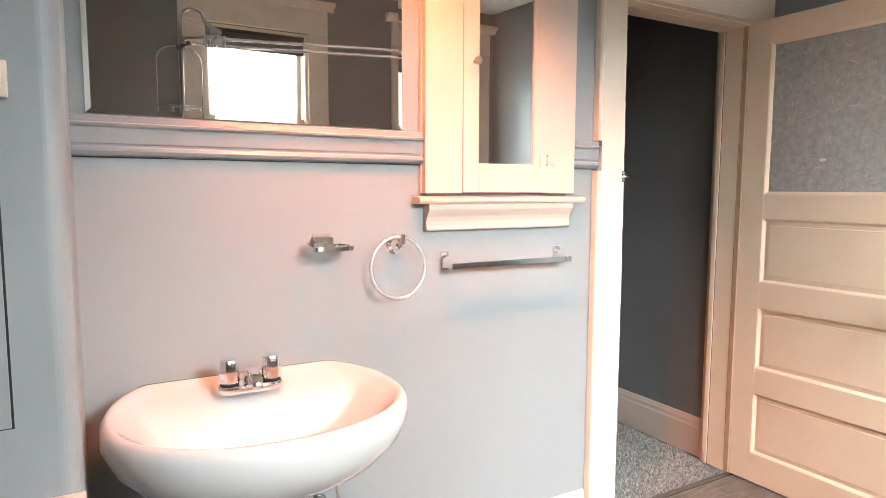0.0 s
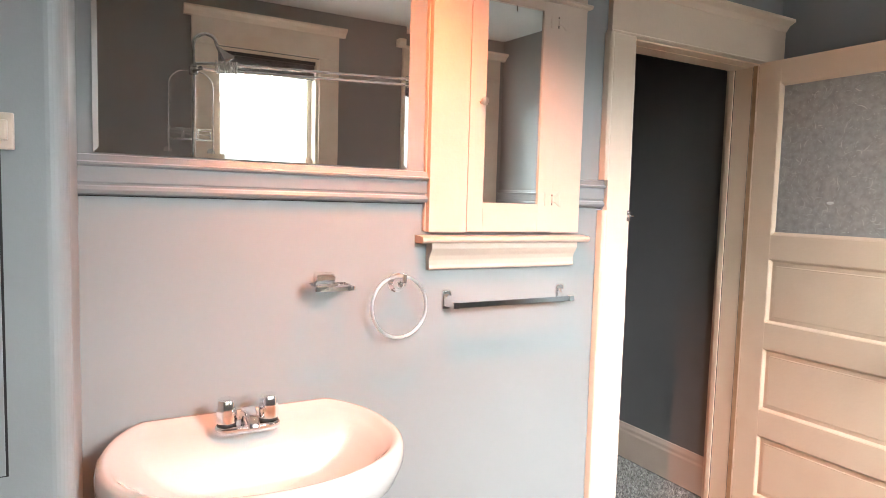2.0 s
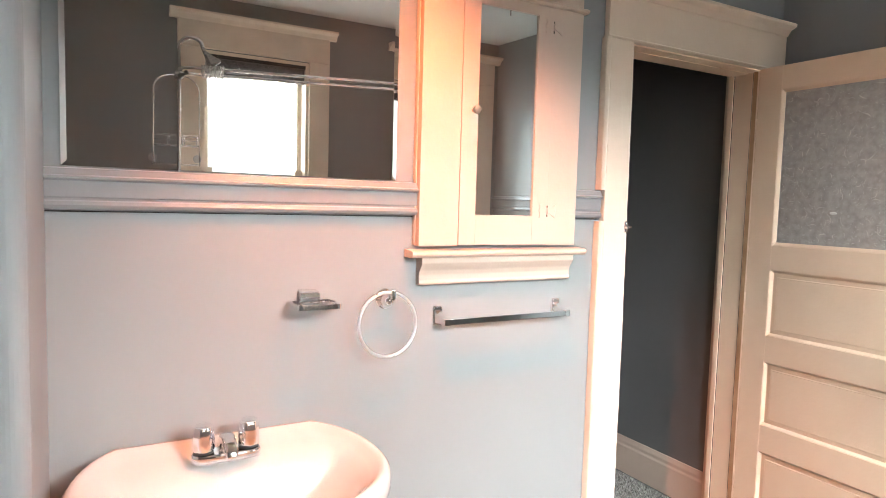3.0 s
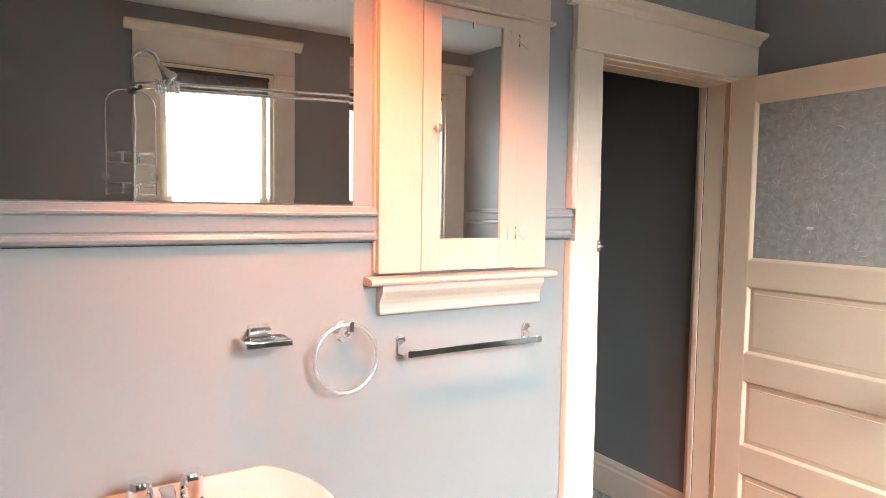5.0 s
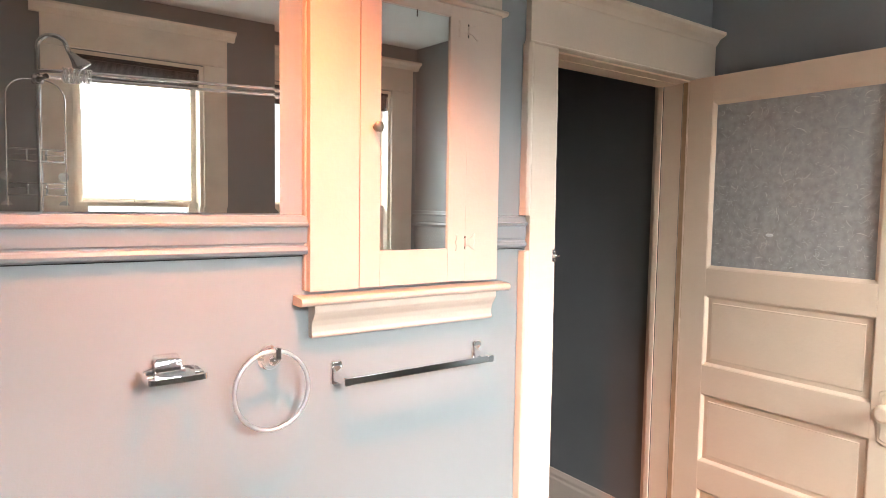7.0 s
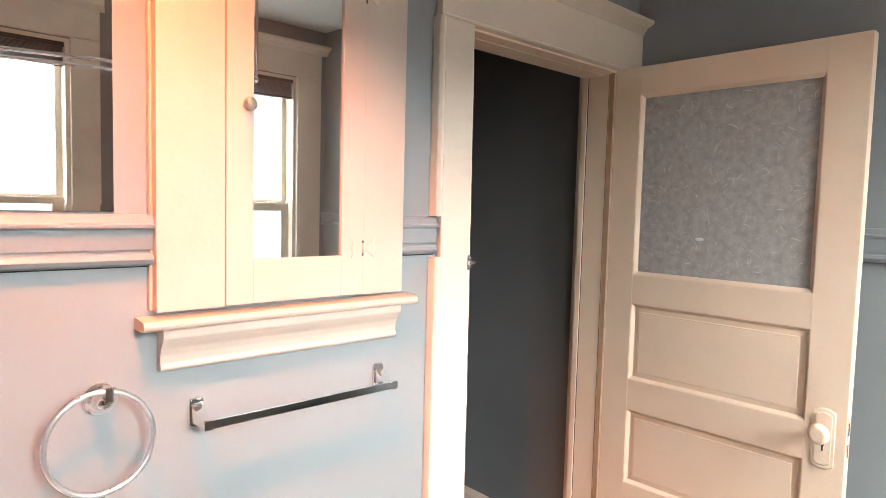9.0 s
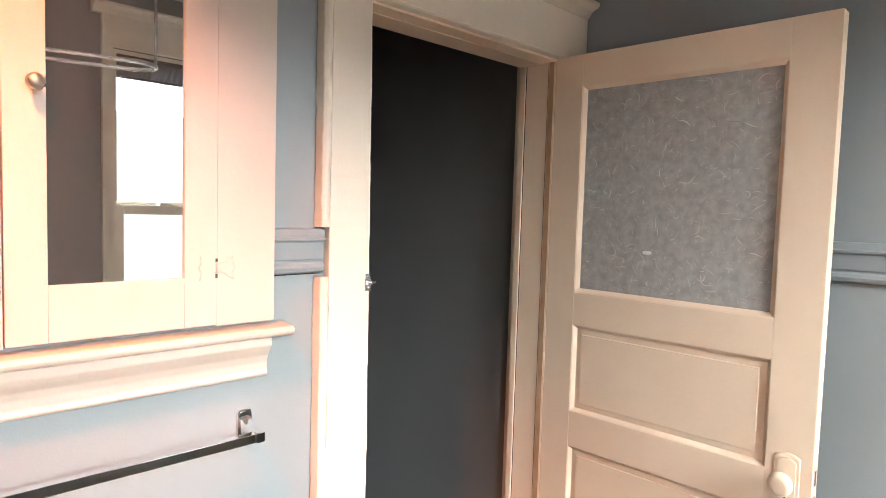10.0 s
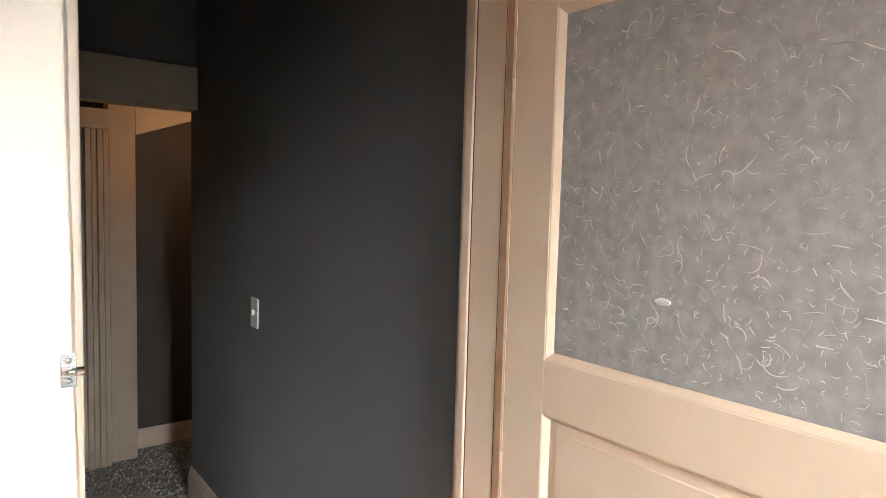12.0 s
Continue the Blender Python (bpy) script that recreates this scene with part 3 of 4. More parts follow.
part("pedestal", lathe([(0.135, 0.0), (0.13, 0.03), (0.105, 0.08), (0.090, 0.30), (0.105, 0.46), (0.150, 0.55), (0.19, 0.60)], (0.297, 1.50, 0), "z", 36, (1.0, 0.85)), PORC, basin)
part("drain", lathe([(0.021, 0), (0.021, 0.003), (0.016, 0.003), (0.014, 0.001), (0.0001, 0.001)], (0.287, 1.42, 0.6375), "z", 20), CHROME, basin, "chrome drain ring")

tap = thing("basin_tap", (0.262, 1.53, 0.765), "chrome centerset basin tap with two faceted handles", "tap")
TZ, TY = 0.764, 1.565
base_pts = [(0.282 + math.copysign(abs(math.cos(a)) ** 0.6, math.cos(a)) * 0.080, TY + math.copysign(abs(math.sin(a)) ** 0.6, math.sin(a)) * 0.027) for a in [k * math.tau / 40 for k in range(40)]]
part("base_plate", loft([[(x, y, TZ) for x, y in base_pts], [(x, y, TZ + 0.016) for x, y in base_pts],
                         [(0.282 + (x - 0.282) * 0.95, TY + (y - TY) * 0.88, TZ + 0.021) for x, y in base_pts]]), CHROME, tap)
for x in (0.2302, 0.3338):
    h = loft([[(x + r * (1 + f * math.cos(6 * a)) * math.cos(a), TY + r * (1 + f * math.cos(6 * a)) * math.sin(a), TZ + z) for a in [k * math.tau / 48 for k in range(48)]]
              for r, z, f in ((0.0245, 0.029, 0.0), (0.0252, 0.031, 0.03), (0.0248, 0.050, 0.045), (0.0222, 0.078, 0.05), (0.0208, 0.085, 0.05), (0.0185, 0.088, 0.04), (0.0178, 0.0874, 0.03), (0.006, 0.0880, 0.0))])
    hd = part("handle", h, CHROME, tap)
    part("collar", lathe([(0.0232, 0.0225), (0.0236, 0.0255), (0.0232, 0.0285)], (x, TY, TZ), "z", 24), RUBBER, hd, "dark gap under the handle")
square = [(math.copysign(abs(math.cos(t)) ** 0.45, math.cos(t)), math.copysign(abs(math.sin(t)) ** 0.45, math.sin(t))) for t in [k * math.tau / 24 for k in range(24)]]
spine = [(0.006, 0.016, 0.019, 0.020, 90), (0.005, 0.036, 0.0175, 0.018, 78), (-0.004, 0.050, 0.0165, 0.015, 40), (-0.022, 0.054, 0.0155, 0.012, 5), (-0.046, 0.050, 0.0145, 0.011, -12), (-0.064, 0.043, 0.0140, 0.011, -40), (-0.072, 0.032, 0.0135, 0.010, -80), (-0.073, 0.026, 0.0125, 0.009, -88)]
part("spout", loft([[(0.282 + w * cx, TY + dy + h * cz * math.sin(radians(g)), TZ + dz + h * cz * math.cos(radians(g))) for cx, cz in square] for dy, dz, w, h, g in spine]), CHROME, tap)
pipe = thing("supply_pipe", (0.45, 1.60, 0.2), "chrome water supply pipe under the basin", "pipe")
part("hose", tube([(0.500, WY - 0.004, 0.36), (0.505, 1.62, 0.36), (0.512, 1.575, 0.375), (0.512, 1.56, 0.42), (0.500, 1.555, 0.475), (0.470, 1.555, 0.525), (0.42, 1.555, 0.60)], 0.0065, 12), CHROME, pipe)
part("valve", join(lathe([(0.018, 0), (0.018, 0.012), (0.012, 0.014), (0.012, 0.05), (0.0001, 0.05)], (0.500, WY, 0.36), "y", 18)), CHROME_DULL, pipe)

# ---- fittings on the basin wall ----
soap = thing("soap_dish", (0.52, WY, 1.12), "wall-mounted chrome soap dish with a clear tray", "soap dish")
SX, SYM, SZ = 0.5215, WY - 0.056, 1.108


def oval(a, b, power, n=48):
    return [(SX + a * math.copysign(abs(math.cos(t)) ** power, math.cos(t)), SYM + b * math.copysign(abs(math.sin(t)) ** power, math.sin(t))) for t in [k * math.tau / n for k in range(n)]]


def band_ring(outer, inner, z0, z1):
    """A flat closed band between two outlines."""
    bm = bmesh.new()
    rows = [[bm.verts.new((x, y, z)) for x, y in pts] for pts, z in ((outer, z0), (outer, z1), (inner, z1), (inner, z0))]
    n = len(outer)
    for r, q in zip(rows, rows[1:] + rows[:1]):
        for k in range(n):
            bm.faces.new((r[k], r[(k + 1) % n], q[(k + 1) % n], q[k]))
    bmesh.ops.recalc_face_normals(bm, faces=bm.faces)
    return bm


part("bracket", loft([[(SX - 0.006 + 0.026 * cx, y, 1.126 + h * cz) for cx, cz in ((-1, -1), (1, -1), (1, 0.7), (0.9, 1), (-0.9, 1), (-1, 0.7))]
                      for y, h in ((WY, 0.019), (WY - 0.016, 0.019), (WY - 0.030, 0.016), (WY - 0.034, 0.012))]), CHROME, soap)
tray = part("tray", join(band_ring(oval(0.061, 0.050, 0.28), oval(0.0545, 0.0435, 0.28), SZ - 0.003, SZ + 0.009),
                         band_ring(oval(0.043, 0.0465, 1.0), oval(0.0365, 0.038, 1.0), SZ, SZ + 0.006)), CHROME, soap, "bright tray with an oval opening and slots")
for x in (-0.049, 0.049):
    part("bridge", box(SX + x - 0.008, SX + x + 0.008, SYM - 0.008, SYM + 0.008, SZ + 0.0005, SZ + 0.0055, 0.001), CHROME, tray)

ring = thing("towel_ring", (0.75, WY, 1.10), "round chrome towel ring hanging on the wall", "towel ring")
part("rosette", lathe([(0.031, 0), (0.031, 0.003), (0.029, 0.006), (0.0255, 0.0075), (0.0245, 0.010), (0.020, 0.0135), (0.016, 0.019), (0.0145, 0.030), (0.013, 0.040), (0.0001, 0.042)], (0.748, WY, 1.107), "y", 36), CHROME, ring)
part("post", join(box(0.7425, 0.7565, WY - 0.060, WY - 0.036, 1.112, 1.141, 0.003)), CHROME, ring)
part("ring", tube([(0.736 + 0.088 * math.sin(a), WY - 0.053 + 0.004 * math.cos(a), 1.0415 + 0.0915 * math.cos(a)) for a in [k * math.tau / 72 for k in range(72)]], 0.0047, 14, True), SATIN, ring)

bar = thing("towel_bar", (1.15, WY, 1.06), "chrome towel bar with square posts", "towel bar")
for x, s in ((0.923, 1), (1.381, -1)):
    corner = [(math.copysign(abs(math.cos(t)) ** 0.35, math.cos(t)), math.copysign(abs(math.sin(t)) ** 0.35, math.sin(t))) for t in [k * math.tau / 28 for k in range(28)]]
    post = part("post", loft([[(x + w * cx, y, 1.046 + dz + h * cz) for cx, cz in corner] for y, w, h, dz in
                              ((WY - 0.004, 0.0115, 0.024, -0.002), (WY - 0.010, 0.0115, 0.020, -0.003), (WY - 0.020, 0.0105, 0.0145, -0.006), (WY - 0.036, 0.0105, 0.0115, -0.008), (WY - 0.049, 0.0105, 0.0105, -0.0095), (WY - 0.070, 0.0105, 0.0105, -0.0095), (WY - 0.072, 0.009, 0.009, -0.0095))]), CHROME, bar)
    part("wall_plate", loft([[(x + w * cx, y, 1.046 + h * cz) for cx, cz in corner] for y, w, h in ((WY, 0.0165, 0.032), (WY - 0.004, 0.0165, 0.032), (WY - 0.007, 0.0145, 0.029), (WY - 0.0075, 0.013, 0.027))]), CHROME, post)
part("bar", box(0.920, 1.384, WY - 0.069, WY - 0.051, 1.0275, 1.0455, 0.0012), CHROME, bar)

# ---- closet wall: hatch, catch, boarding ----
hatch = thing("wall_hatch", (-0.45, BLY, 1.4), "flush grey painted cupboard door in the wall", "hatch")
part("gap", join(box(-0.191, -0.187, BLY - 0.0015, BLY, 0.853, 2.05), box(-0.76, -0.187, BLY - 0.0015, BLY, 0.851, 0.853)), DARK, hatch, "dark open joint")
part("door", box(-0.76, -0.191, BLY - 0.003, BLY, 0.853, 2.05, 0.0012), PAINT, hatch)
part("catch", join(box(-0.206, -0.166, BLY - 0.014, BLY - 0.001, 1.425, 1.487, 0.003), box(-0.200, -0.174, BLY - 0.026, BLY - 0.012, 1.440, 1.474, 0.004)), CREAM, hatch, "pale painted catch")
setting("trim_4", box(WX, BLX + 0.004, BLY - 0.016, BLY, 0.0, 0.712, 0.004), CREAM, "cream painted boarding at the foot of the closet wall")

# ---- outside ----
GLOW = bpy.data.materials.new("overcast_distance")
GLOW.use_nodes = True
gp = GLOW.node_tree.nodes["Principled BSDF"]
gp.inputs["Base Color"].default_value = (0.6, 0.62, 0.65, 1)
gp.inputs["Emission Color"].default_value = (0.90, 0.96, 1.0, 1)
gp.inputs["Emission Strength"].default_value = HORIZON
setting("backdrop", box(-60, 60, -56, -55.9, -12, 30), GLOW, "pale overcast distance beyond the windows")
setting("ground", box(-60, 60, -56, SY - 0.3, -9.1, -9.0), material("pale_ground", (0.2, 0.2, 0.19), 0.9, size=0.4), "pale ground outside below the windows")

# ---- windows ----


def window(number, x0, x1, casing_left, casing_right):
    w = thing("window_%d" % number, ((x0 + x1) / 2, SY, WZ0), "double-hung cream window with a raised dark blind", "window", "", "structure")
    part("casing_board", box(casing_left, x0, SY, SY + 0.022, WZ0 - 0.03, WZ1 + 0.004, 0.002), CREAM_OLD, w)
    part("casing_board", box(x1, casing_right, SY, SY + 0.022, WZ0 - 0.03, WZ1 + 0.004, 0.002), CREAM_OLD, w)
    part("head_board", box(casing_left, casing_right, SY, SY + 0.024, WZ1 + 0.006, 2.34, 0.002), CREAM_OLD, w)
    part("head_cap", strip(CAP, (casing_left - 0.04, SY, 2.330), (casing_right + 0.04, SY, 2.330), (0, 1, 0)), CREAM_OLD, w)
    part("window_sill", strip([(o * 1.6, u) for o, u in SILL], (casing_left - 0.03, SY, WZ0 - 0.055), (casing_right + 0.03, SY, WZ0 - 0.055), (0, 1, 0)), CREAM_OLD, w)
    for a, b in ((x0, x0 + 0.018), (x1 - 0.018, x1)):
        part("jamb", box(a, b, SY - 0.155, SY + 0.002, WZ0, WZ1), CREAM_OLD, w)
    part("jamb_head", box(x0 + 0.018, x1 - 0.018, SY - 0.155, SY + 0.002, WZ1 - 0.018, WZ1), CREAM_OLD, w)
    mid = 1.462
    for name, z0, z1, y, side in (("upper_sash", mid, WZ1 - 0.018, SY - 0.085, 0.026), ("lower_sash", WZ0, mid + 0.012, SY - 0.045, 0.045)):
        a, b = x0 + 0.018, x1 - 0.018
        sash = part(name, join(box(a, a + side, y - 0.034, y, z0, z1, 0.002), box(b - side, b, y - 0.034, y, z0, z1, 0.002)), CREAM_OLD, w)
        low, high = (0.028, 0.04) if name == "upper_sash" else (0.07, 0.045)
        part("rail", box(a + side, b - side, y - 0.034, y, z0, z0 + low, 0.002), CREAM_OLD, sash)
        part("rail", box(a + side, b - side, y - 0.034, y, z1 - high, z1, 0.002), CREAM_OLD, sash)
        g = part("pane", box(a + side, b - side, y - 0.020, y - 0.016, z0 + low, z1 - high), GLASS, sash, "clear window glass")
        g.visible_shadow = False
    lock = part("sash_lock", box((x0 + x1) / 2 - 0.03, (x0 + x1) / 2 + 0.03, SY - 0.07, SY - 0.05, mid + 0.012, mid + 0.026, 0.003), CREAM_OLD, w)
    blind = thing("window_blind", ((x0 + x1) / 2, SY - 0.02, WZ1), "raised charcoal venetian blind bunched under its headrail", "blind", "window blinds")
    part("headrail", box(x0 + 0.02, x1 - 0.02, SY - 0.042, SY + 0.004, WZ1 - 0.038, WZ1 - 0.018, 0.002), BLIND, blind)
    for k in range(14):
        part("slat", box(x0 + 0.024, x1 - 0.024, SY - 0.034, SY - 0.004, WZ1 - 0.044 - 0.005 * k, WZ1 - 0.0415 - 0.005 * k), BLIND, blind)
    part("bottom_rail", box(x0 + 0.022, x1 - 0.022, SY - 0.036, SY - 0.002, WZ1 - 0.122, WZ1 - 0.112, 0.002), BLIND, blind)


window(1, *W1, 0.400, 1.237)
window(2, *W2, 1.665, 2.385)

# ---- shower ----
shower = thing("shower_riser", (0.358, 0.0, 0), "chrome shower riser with a curved neck and spray head", "shower")
RX, RY = 0.373, 0.0
arc = [(RX + 0.055 - 0.055 * math.cos(a), RY + 0.035 * (1 - math.cos(a)) / 2, 2.105 + 0.055 * math.sin(a)) for a in [k * math.pi / 14 for k in range(12)]]
part("pipe", tube([(RX, RY, 0.0), (RX, RY, 1.0), (RX, RY, 2.0), *arc, (RX + 0.115, RY + 0.035, 2.09)], 0.0095, 14), CHROME, shower)
sh = lathe([(0.010, 0.03), (0.014, 0.02), (0.022, -0.005), (0.036, -0.030), (0.040, -0.042), (0.036, -0.046), (0.0001, -0.044)], (0, 0, 0), "z", 28)
sh.transform(Matrix.Translation((RX + 0.135, RY + 0.038, 2.070)) @ Matrix.Rotation(radians(-38), 4, "Y"))
part("spray_head", sh, CHROME_DULL, shower, "dull chrome spray head")
part("clamp", lathe([(0.020, -0.018), (0.022, 0), (0.020, 0.018)], (RX, RY, 1.975), "z", 20), CHROME_DULL, shower)

rail_ring = thing("shower_curtain_rail", (1.0, 0.29, 1.98), "oval chrome shower curtain rail hung from the ceiling", "curtain rail")
RB, RZ = 0.080, 1.984
P0, P1 = Vector((RX + 0.070, 0.115, RZ)), Vector((1.570, 0.385, RZ))
AX = (P1 - P0).normalized()
SIDE = Vector((-AX.y, AX.x, 0))
loop = []
for k in range(20):
    a = math.pi / 2 - math.pi * k / 19
    loop.append(P1 + RB * (math.cos(a) * AX + math.sin(a) * SIDE))
for k in range(20):
    a = -math.pi / 2 - math.pi * k / 19
    loop.append(P0 + RB * (math.cos(a) * AX + math.sin(a) * SIDE))
part("loop", tube(loop, 0.0080, 12, True), CHROME, rail_ring)
END = P1 + RB * AX
part("ceiling_support", tube([END, (END.x, END.y, TOP)], 0.006, 10), CHROME_DULL, rail_ring)
part("ceiling_flange", lathe([(0.03, 0), (0.03, 0.006), (0.008, 0.012)], (END.x, END.y, TOP - 0.012), "z", 18), CHROME_DULL, rail_ring)
part("riser_arm", tube([(RX, RY, 1.962), (RX + 0.005, RY + 0.03, 1.976), (RX + 0.03, RY + 0.06, RZ)], 0.011, 10), RUBBER, rail_ring, "dark arm to the riser")
for k in range(9):
    c = P0 + SIDE * RB + AX * (0.030 + 0.0115 * k)
    r = thing("curtain_hook", c, "clear plastic shower curtain ring bunched on the rail", "curtain ring", "rings on the curtain rail")
    part("hoop", tube([c + AX * 0.003 * math.sin(3 * a + k) + SIDE * 0.018 * math.cos(a) + Vector((0, 0, -0.014 + 0.028 * math.sin(a))) for a in [j * math.tau / 20 for j in range(20)]], 0.0034, 8, True), MILKY, r)

caddy = thing("shower_caddy", (0.345, -0.05, 1.7), "chrome wire shower caddy with two shelves and suction cups", "shower caddy")
CY = RY - 0.022
frame_pts = [(0.260, CY, 1.40), (0.260, CY, 1.90)]
frame_pts += [(0.260 + 0.08 - 0.08 * math.cos(a), CY, 1.90 + 0.078 * math.sin(a)) for a in [k * math.pi / 16 for k in range(1, 9)]]
frame_pts += [(0.470 - 0.08 + 0.08 * math.sin(a), CY, 1.90 + 0.078 * math.cos(a)) for a in [k * math.pi / 16 for k in range(0, 9)]]
frame_pts += [(0.470, CY, 1.40)]
part("wire_frame", tube(frame_pts, 0.0028, 8), CHROME, caddy)
for z in (1.640, 1.497):
    part("shelf", join(*[tube([(0.260, y, z + dz), (0.470, y, z + dz)], 0.0022, 6) for y, dz in ((CY, 0), (CY - 0.03, 0), (CY - 0.06, 0), (CY - 0.09, 0), (CY - 0.09, 0.03), (CY - 0.09, 0.05), (CY, 0.05))],
                       *[tube([(x, CY, z + 0.05), (x, CY, z), (x, CY - 0.09, z), (x, CY - 0.09, z + 0.05)], 0.0022, 6) for x in (0.260, 0.330, 0.400, 0.470)],
                       *[tube([(0.260, CY, z + dz), (0.260, CY - 0.09, z + dz)], 0.0022, 6) for dz in (0.03, 0.05)]), CHROME, caddy)
for x, z in ((0.256, 1.575), (0.460, 1.575), (0.256, 1.452), (0.460, 1.452)):
    part("suction_cup", lathe([(0.020, 0), (0.019, 0.004), (0.008, 0.012), (0.008, 0.02), (0.0001, 0.02)], (x, CY - 0.005, z), "y", 20), MILKY, caddy, "clear suction cup")

# ---- ceiling lights ----
fix = thing("ceiling_spotlight", (SPOT[0], SPOT[1], TOP), "small white ceiling spotlight turned to the basin wall", "ceiling lamp")
part("rose", lathe([(0.05, 0.0), (0.05, -0.014), (0.035, -0.02), (0.008, -0.022), (0.008, -0.05)], (SPOT[0], SPOT[1], TOP), "z", 28), PLATE, fix)
cup = lathe([(0.020, 0.075), (0.040, 0.070), (0.046, 0.05), (0.050, 0.005), (0.047, 0.005), (0.043, 0.05), (0.018, 0.066)], (0, 0, 0), "z", 28)
cup.transform(look(SPOT, (0.84, 1.62, 0.60)) @ Matrix.Translation((0, 0, -0.012)))
part("shade", cup, PLATE, fix)
hall_lamp = thing("hall_ceiling_light", (2.66, 4.22, 2.10), "small hall lamp holder under the low ceiling", "ceiling lamp")
part("rose", lathe([(0.05, 0.0), (0.05, -0.02), (0.02, -0.03), (0.02, -0.07)], (2.66, 4.22, 2.10), "z", 24), PLATE, hall_lamp)

# ---- hall ----
setting("wall_hall", join(wall_mesh("x", HALLX, 0.12, HALLY - 0.02, BACK, 0, 2.75)), HALLP, "dark grey painted hall wall")
setting("wall_hall_side", wall_mesh("x", 0.55, -0.12, HALLY - 0.02, 5.3, 0, 2.75), HALLP, "dark grey painted hall wall")
setting("wall_hall_front", wall_mesh("y", HALLY - 0.02, -0.002, 0.55, HALLX, 0, 2.75, [(OX0 - 0.03, OX1 + 0.03, 0, OZ + 0.03)]), HALLP, "dark grey painted hall side of the bathroom wall")
setting("wall_hall_end", wall_mesh("y", 4.85, 0.12, 0.55, 3.8, 0, 2.75), HALLEND, "wall at the end of the hall, shade put into its dark brown colour")
setting("wall_hall_return", wall_mesh("y", BACK, -0.1, HALLX + 0.12, 3.8, 0, 2.75), HALLP, "dark grey painted return wall")
setting("wall_hall_far", wall_mesh("x", 3.8, 0.12, BACK, 4.85, 0, 2.75), HALLP, "dark grey painted far wall")
setting("ceiling_hall", wall_mesh("y", HALLY - 0.02, 3.2, 0.55, 3.8, 2.75, 2.85), HALLP, "dim hall ceiling")
setting("baseboard_3", strip(BASE, (HALLX, HALLY + 0.022, 0), (HALLX, BACK, 0), (-1, 0, 0)), CREAM, "tall cream hall baseboard")
setting("baseboard_4", strip([(o, u * 0.63) for o, u in BASE], (2.345, 4.85, 0), (3.8, 4.85, 0)), CREAM, "cream baseboard at the end of the hall")
# beam, passage ceiling, casing and soffit carry the hall's shade in their colour
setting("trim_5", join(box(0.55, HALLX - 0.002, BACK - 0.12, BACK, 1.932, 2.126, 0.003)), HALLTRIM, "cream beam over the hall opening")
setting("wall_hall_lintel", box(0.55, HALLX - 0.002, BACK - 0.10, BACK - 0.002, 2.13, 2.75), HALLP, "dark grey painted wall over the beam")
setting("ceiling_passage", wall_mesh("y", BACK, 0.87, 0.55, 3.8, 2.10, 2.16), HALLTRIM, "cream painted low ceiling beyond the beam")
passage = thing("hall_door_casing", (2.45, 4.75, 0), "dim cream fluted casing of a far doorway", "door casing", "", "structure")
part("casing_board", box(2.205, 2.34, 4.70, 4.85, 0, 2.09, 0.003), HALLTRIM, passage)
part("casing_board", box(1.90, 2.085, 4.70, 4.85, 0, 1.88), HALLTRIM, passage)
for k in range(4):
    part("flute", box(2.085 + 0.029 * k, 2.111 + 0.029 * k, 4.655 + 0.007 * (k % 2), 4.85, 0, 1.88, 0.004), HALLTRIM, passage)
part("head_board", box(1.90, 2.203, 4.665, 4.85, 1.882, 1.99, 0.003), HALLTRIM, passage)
setting("trim_6", strip([(2.342, 1.868), (2.80, 2.03), (2.80, 2.098), (2.342, 2.098)], (0, 4.70, 0), (0, 4.846, 0), (1, 0, 0), (0, 0, 1)), HALLTRIM, "sloping cream soffit at the end of the hall, dimness put into its colour")

switch = thing("light_switch", (HALLX, 3.126, 1.096), "ivory plastic light switch plate on the dark wall", "light switch")
part("plate", box(HALLX - 0.006, HALLX, 3.091, 3.161, 1.039, 1.153, 0.003), PLATE, switch)
part("toggle", box(HALLX - 0.016, HALLX - 0.005, 3.121, 3.131, 1.088, 1.108, 0.002), PLATE, switch)

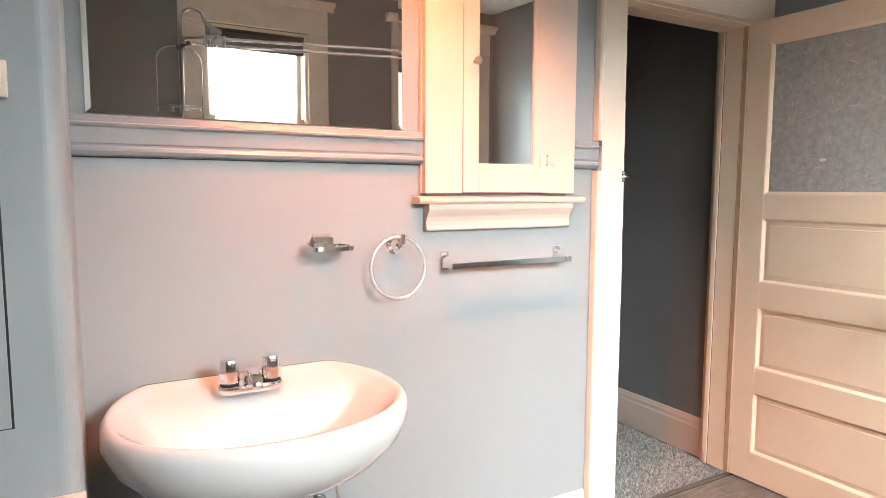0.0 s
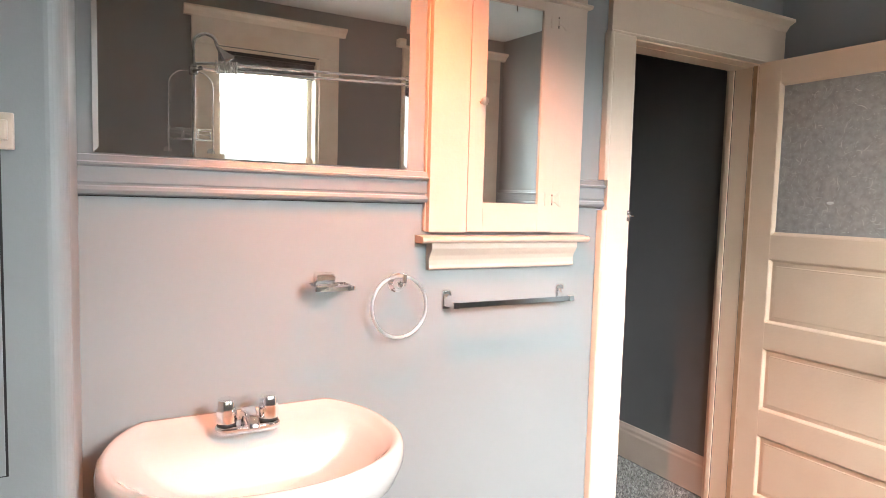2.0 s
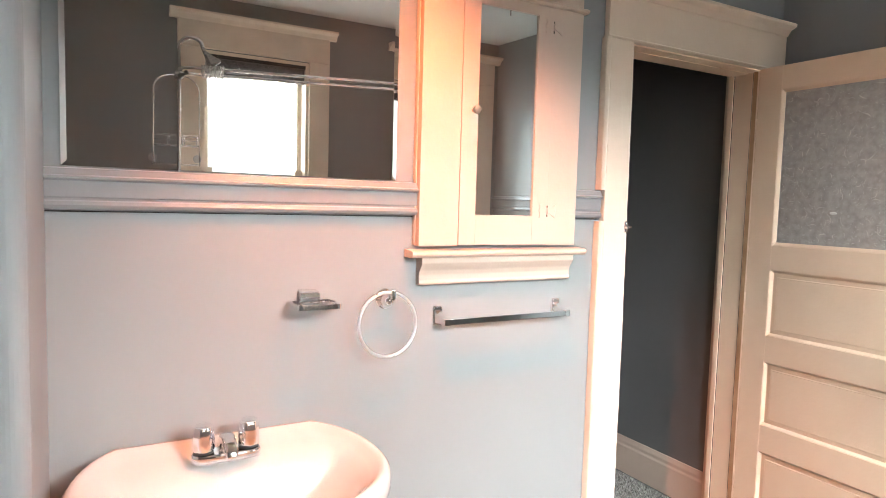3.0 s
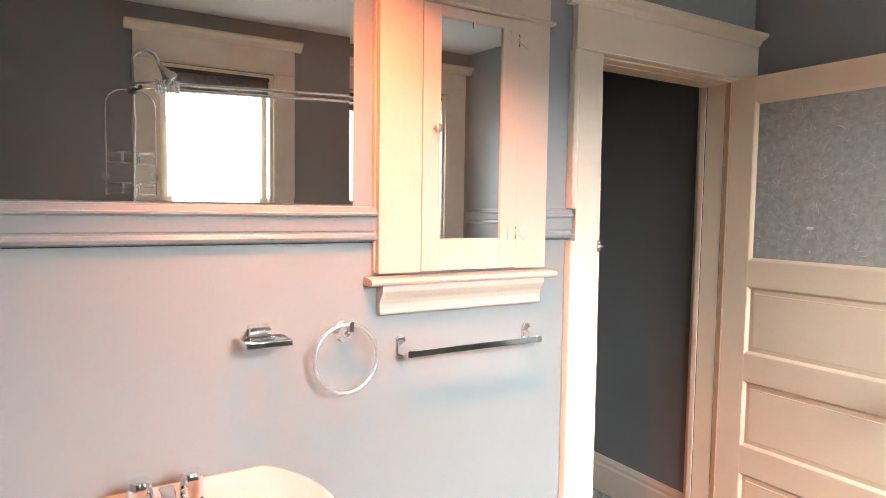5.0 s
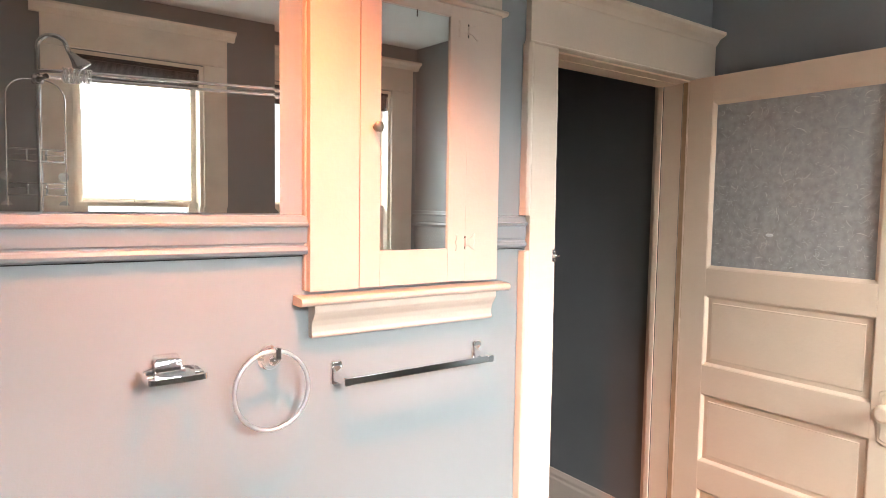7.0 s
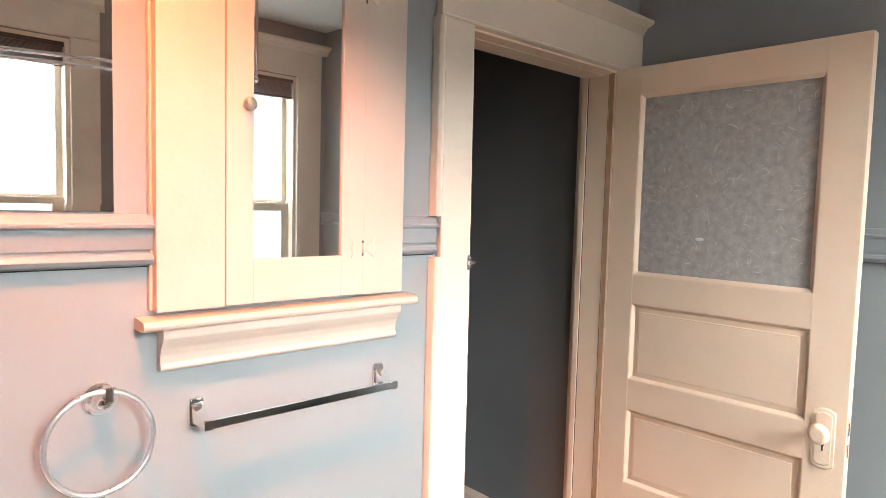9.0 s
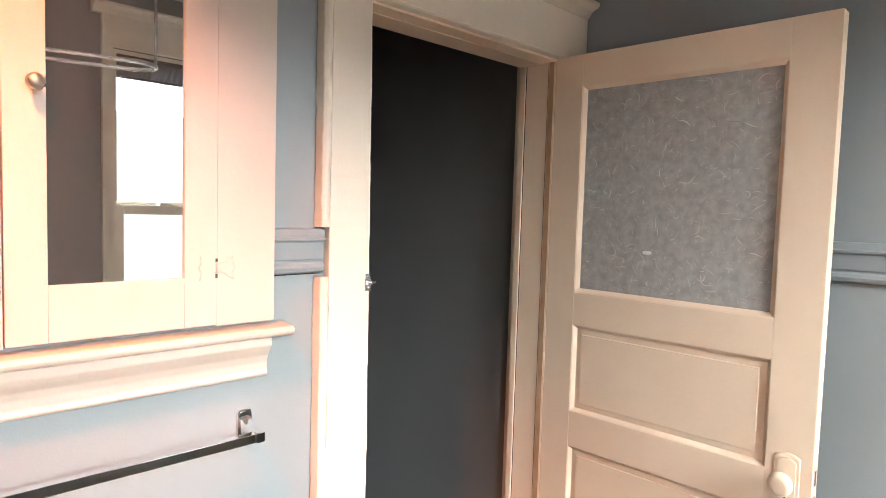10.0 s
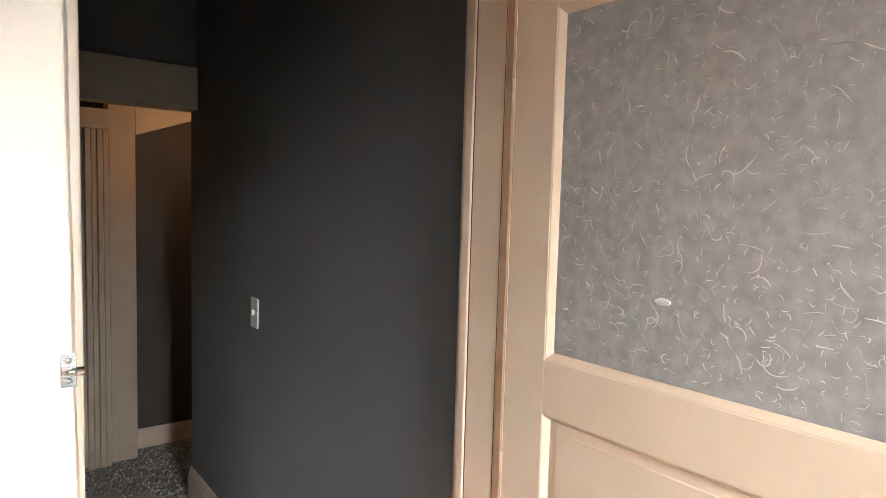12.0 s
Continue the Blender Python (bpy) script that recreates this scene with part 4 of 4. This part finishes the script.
# ---- floors ----
floor = setting("floor", box(WX - 0.1, EX + 0.1, SY - 0.1, WY - 0.002, -0.12, -0.008), DARK, "grey-brown plank floor")
setting("threshold", strip(rounded([(0, -0.01), (0.018, -0.01), (0.015, 0.003), (0.003, 0.004)], 0.002, 2), (OX0, WY + 0.012, 0), (OX1, WY + 0.012, 0)), EDGING, "dark brown floor trim strip in the doorway")
setting("floor_hall", box(0.45, 3.9, WY - 0.002, 5.1, -0.12, -0.006), CARPET, "grey carpeted hall floor")
pr = random.Random(3)
vs, fs = [], []


def tuft_at(x, y, s):
    a, h = pr.uniform(0, math.tau), pr.uniform(0.006, 0.014)
    tip = (x + pr.uniform(-0.006, 0.006), y + pr.uniform(-0.006, 0.006), -0.006 + h)
    i = len(vs)
    for k in range(3):
        vs.append((x + s * math.cos(a + k * 2.094), y + s * math.sin(a + k * 2.094), -0.007))
    vs.append(tip)
    fs.extend(((i, i + 1, i + 3), (i + 1, i + 2, i + 3), (i + 2, i, i + 3)))


for _ in range(26000):
    tuft_at(pr.uniform(1.66, 2.42), pr.uniform(WY + 0.01, 3.3), pr.uniform(0.0035, 0.0065))
for _ in range(9000):
    tuft_at(pr.uniform(1.6, 3.2), pr.uniform(3.3, 4.9), pr.uniform(0.006, 0.010))
pile = bpy.data.meshes.new("carpet_pile")
pile.from_pydata(vs, [], fs)
pile.materials.append(CARPET)
tagged(new("carpet_pile", pile), "speckled grey cut-pile carpet in the hall", "carpet", "", "stuff")
meshes = {}
col = 0
x = WX
while x < EX:
    yy = SY - (col % 3) * 0.4
    while yy < WY - 0.02:
        a, b = max(yy, SY), min(yy + 1.22, WY - 0.018)
        if b - a > 0.05:
            w = min(0.18, EX - x) - 0.002
            key = (round(w, 3), round(b - a, 3))
            if key not in meshes:
                bm = solid(bmesh.new(), 0, w, 0, b - a - 0.002, -0.008, 0, 0.0012)
                me = bpy.data.meshes.new("plank")
                bm.to_mesh(me)
                bm.free()
                me.materials.append(PLANK)
                meshes[key] = me
            pl = new("plank", meshes[key])
            pl.parent = floor
            pl.location = (x, a, 0)
        yy += 1.22
    x += 0.18
    col += 1
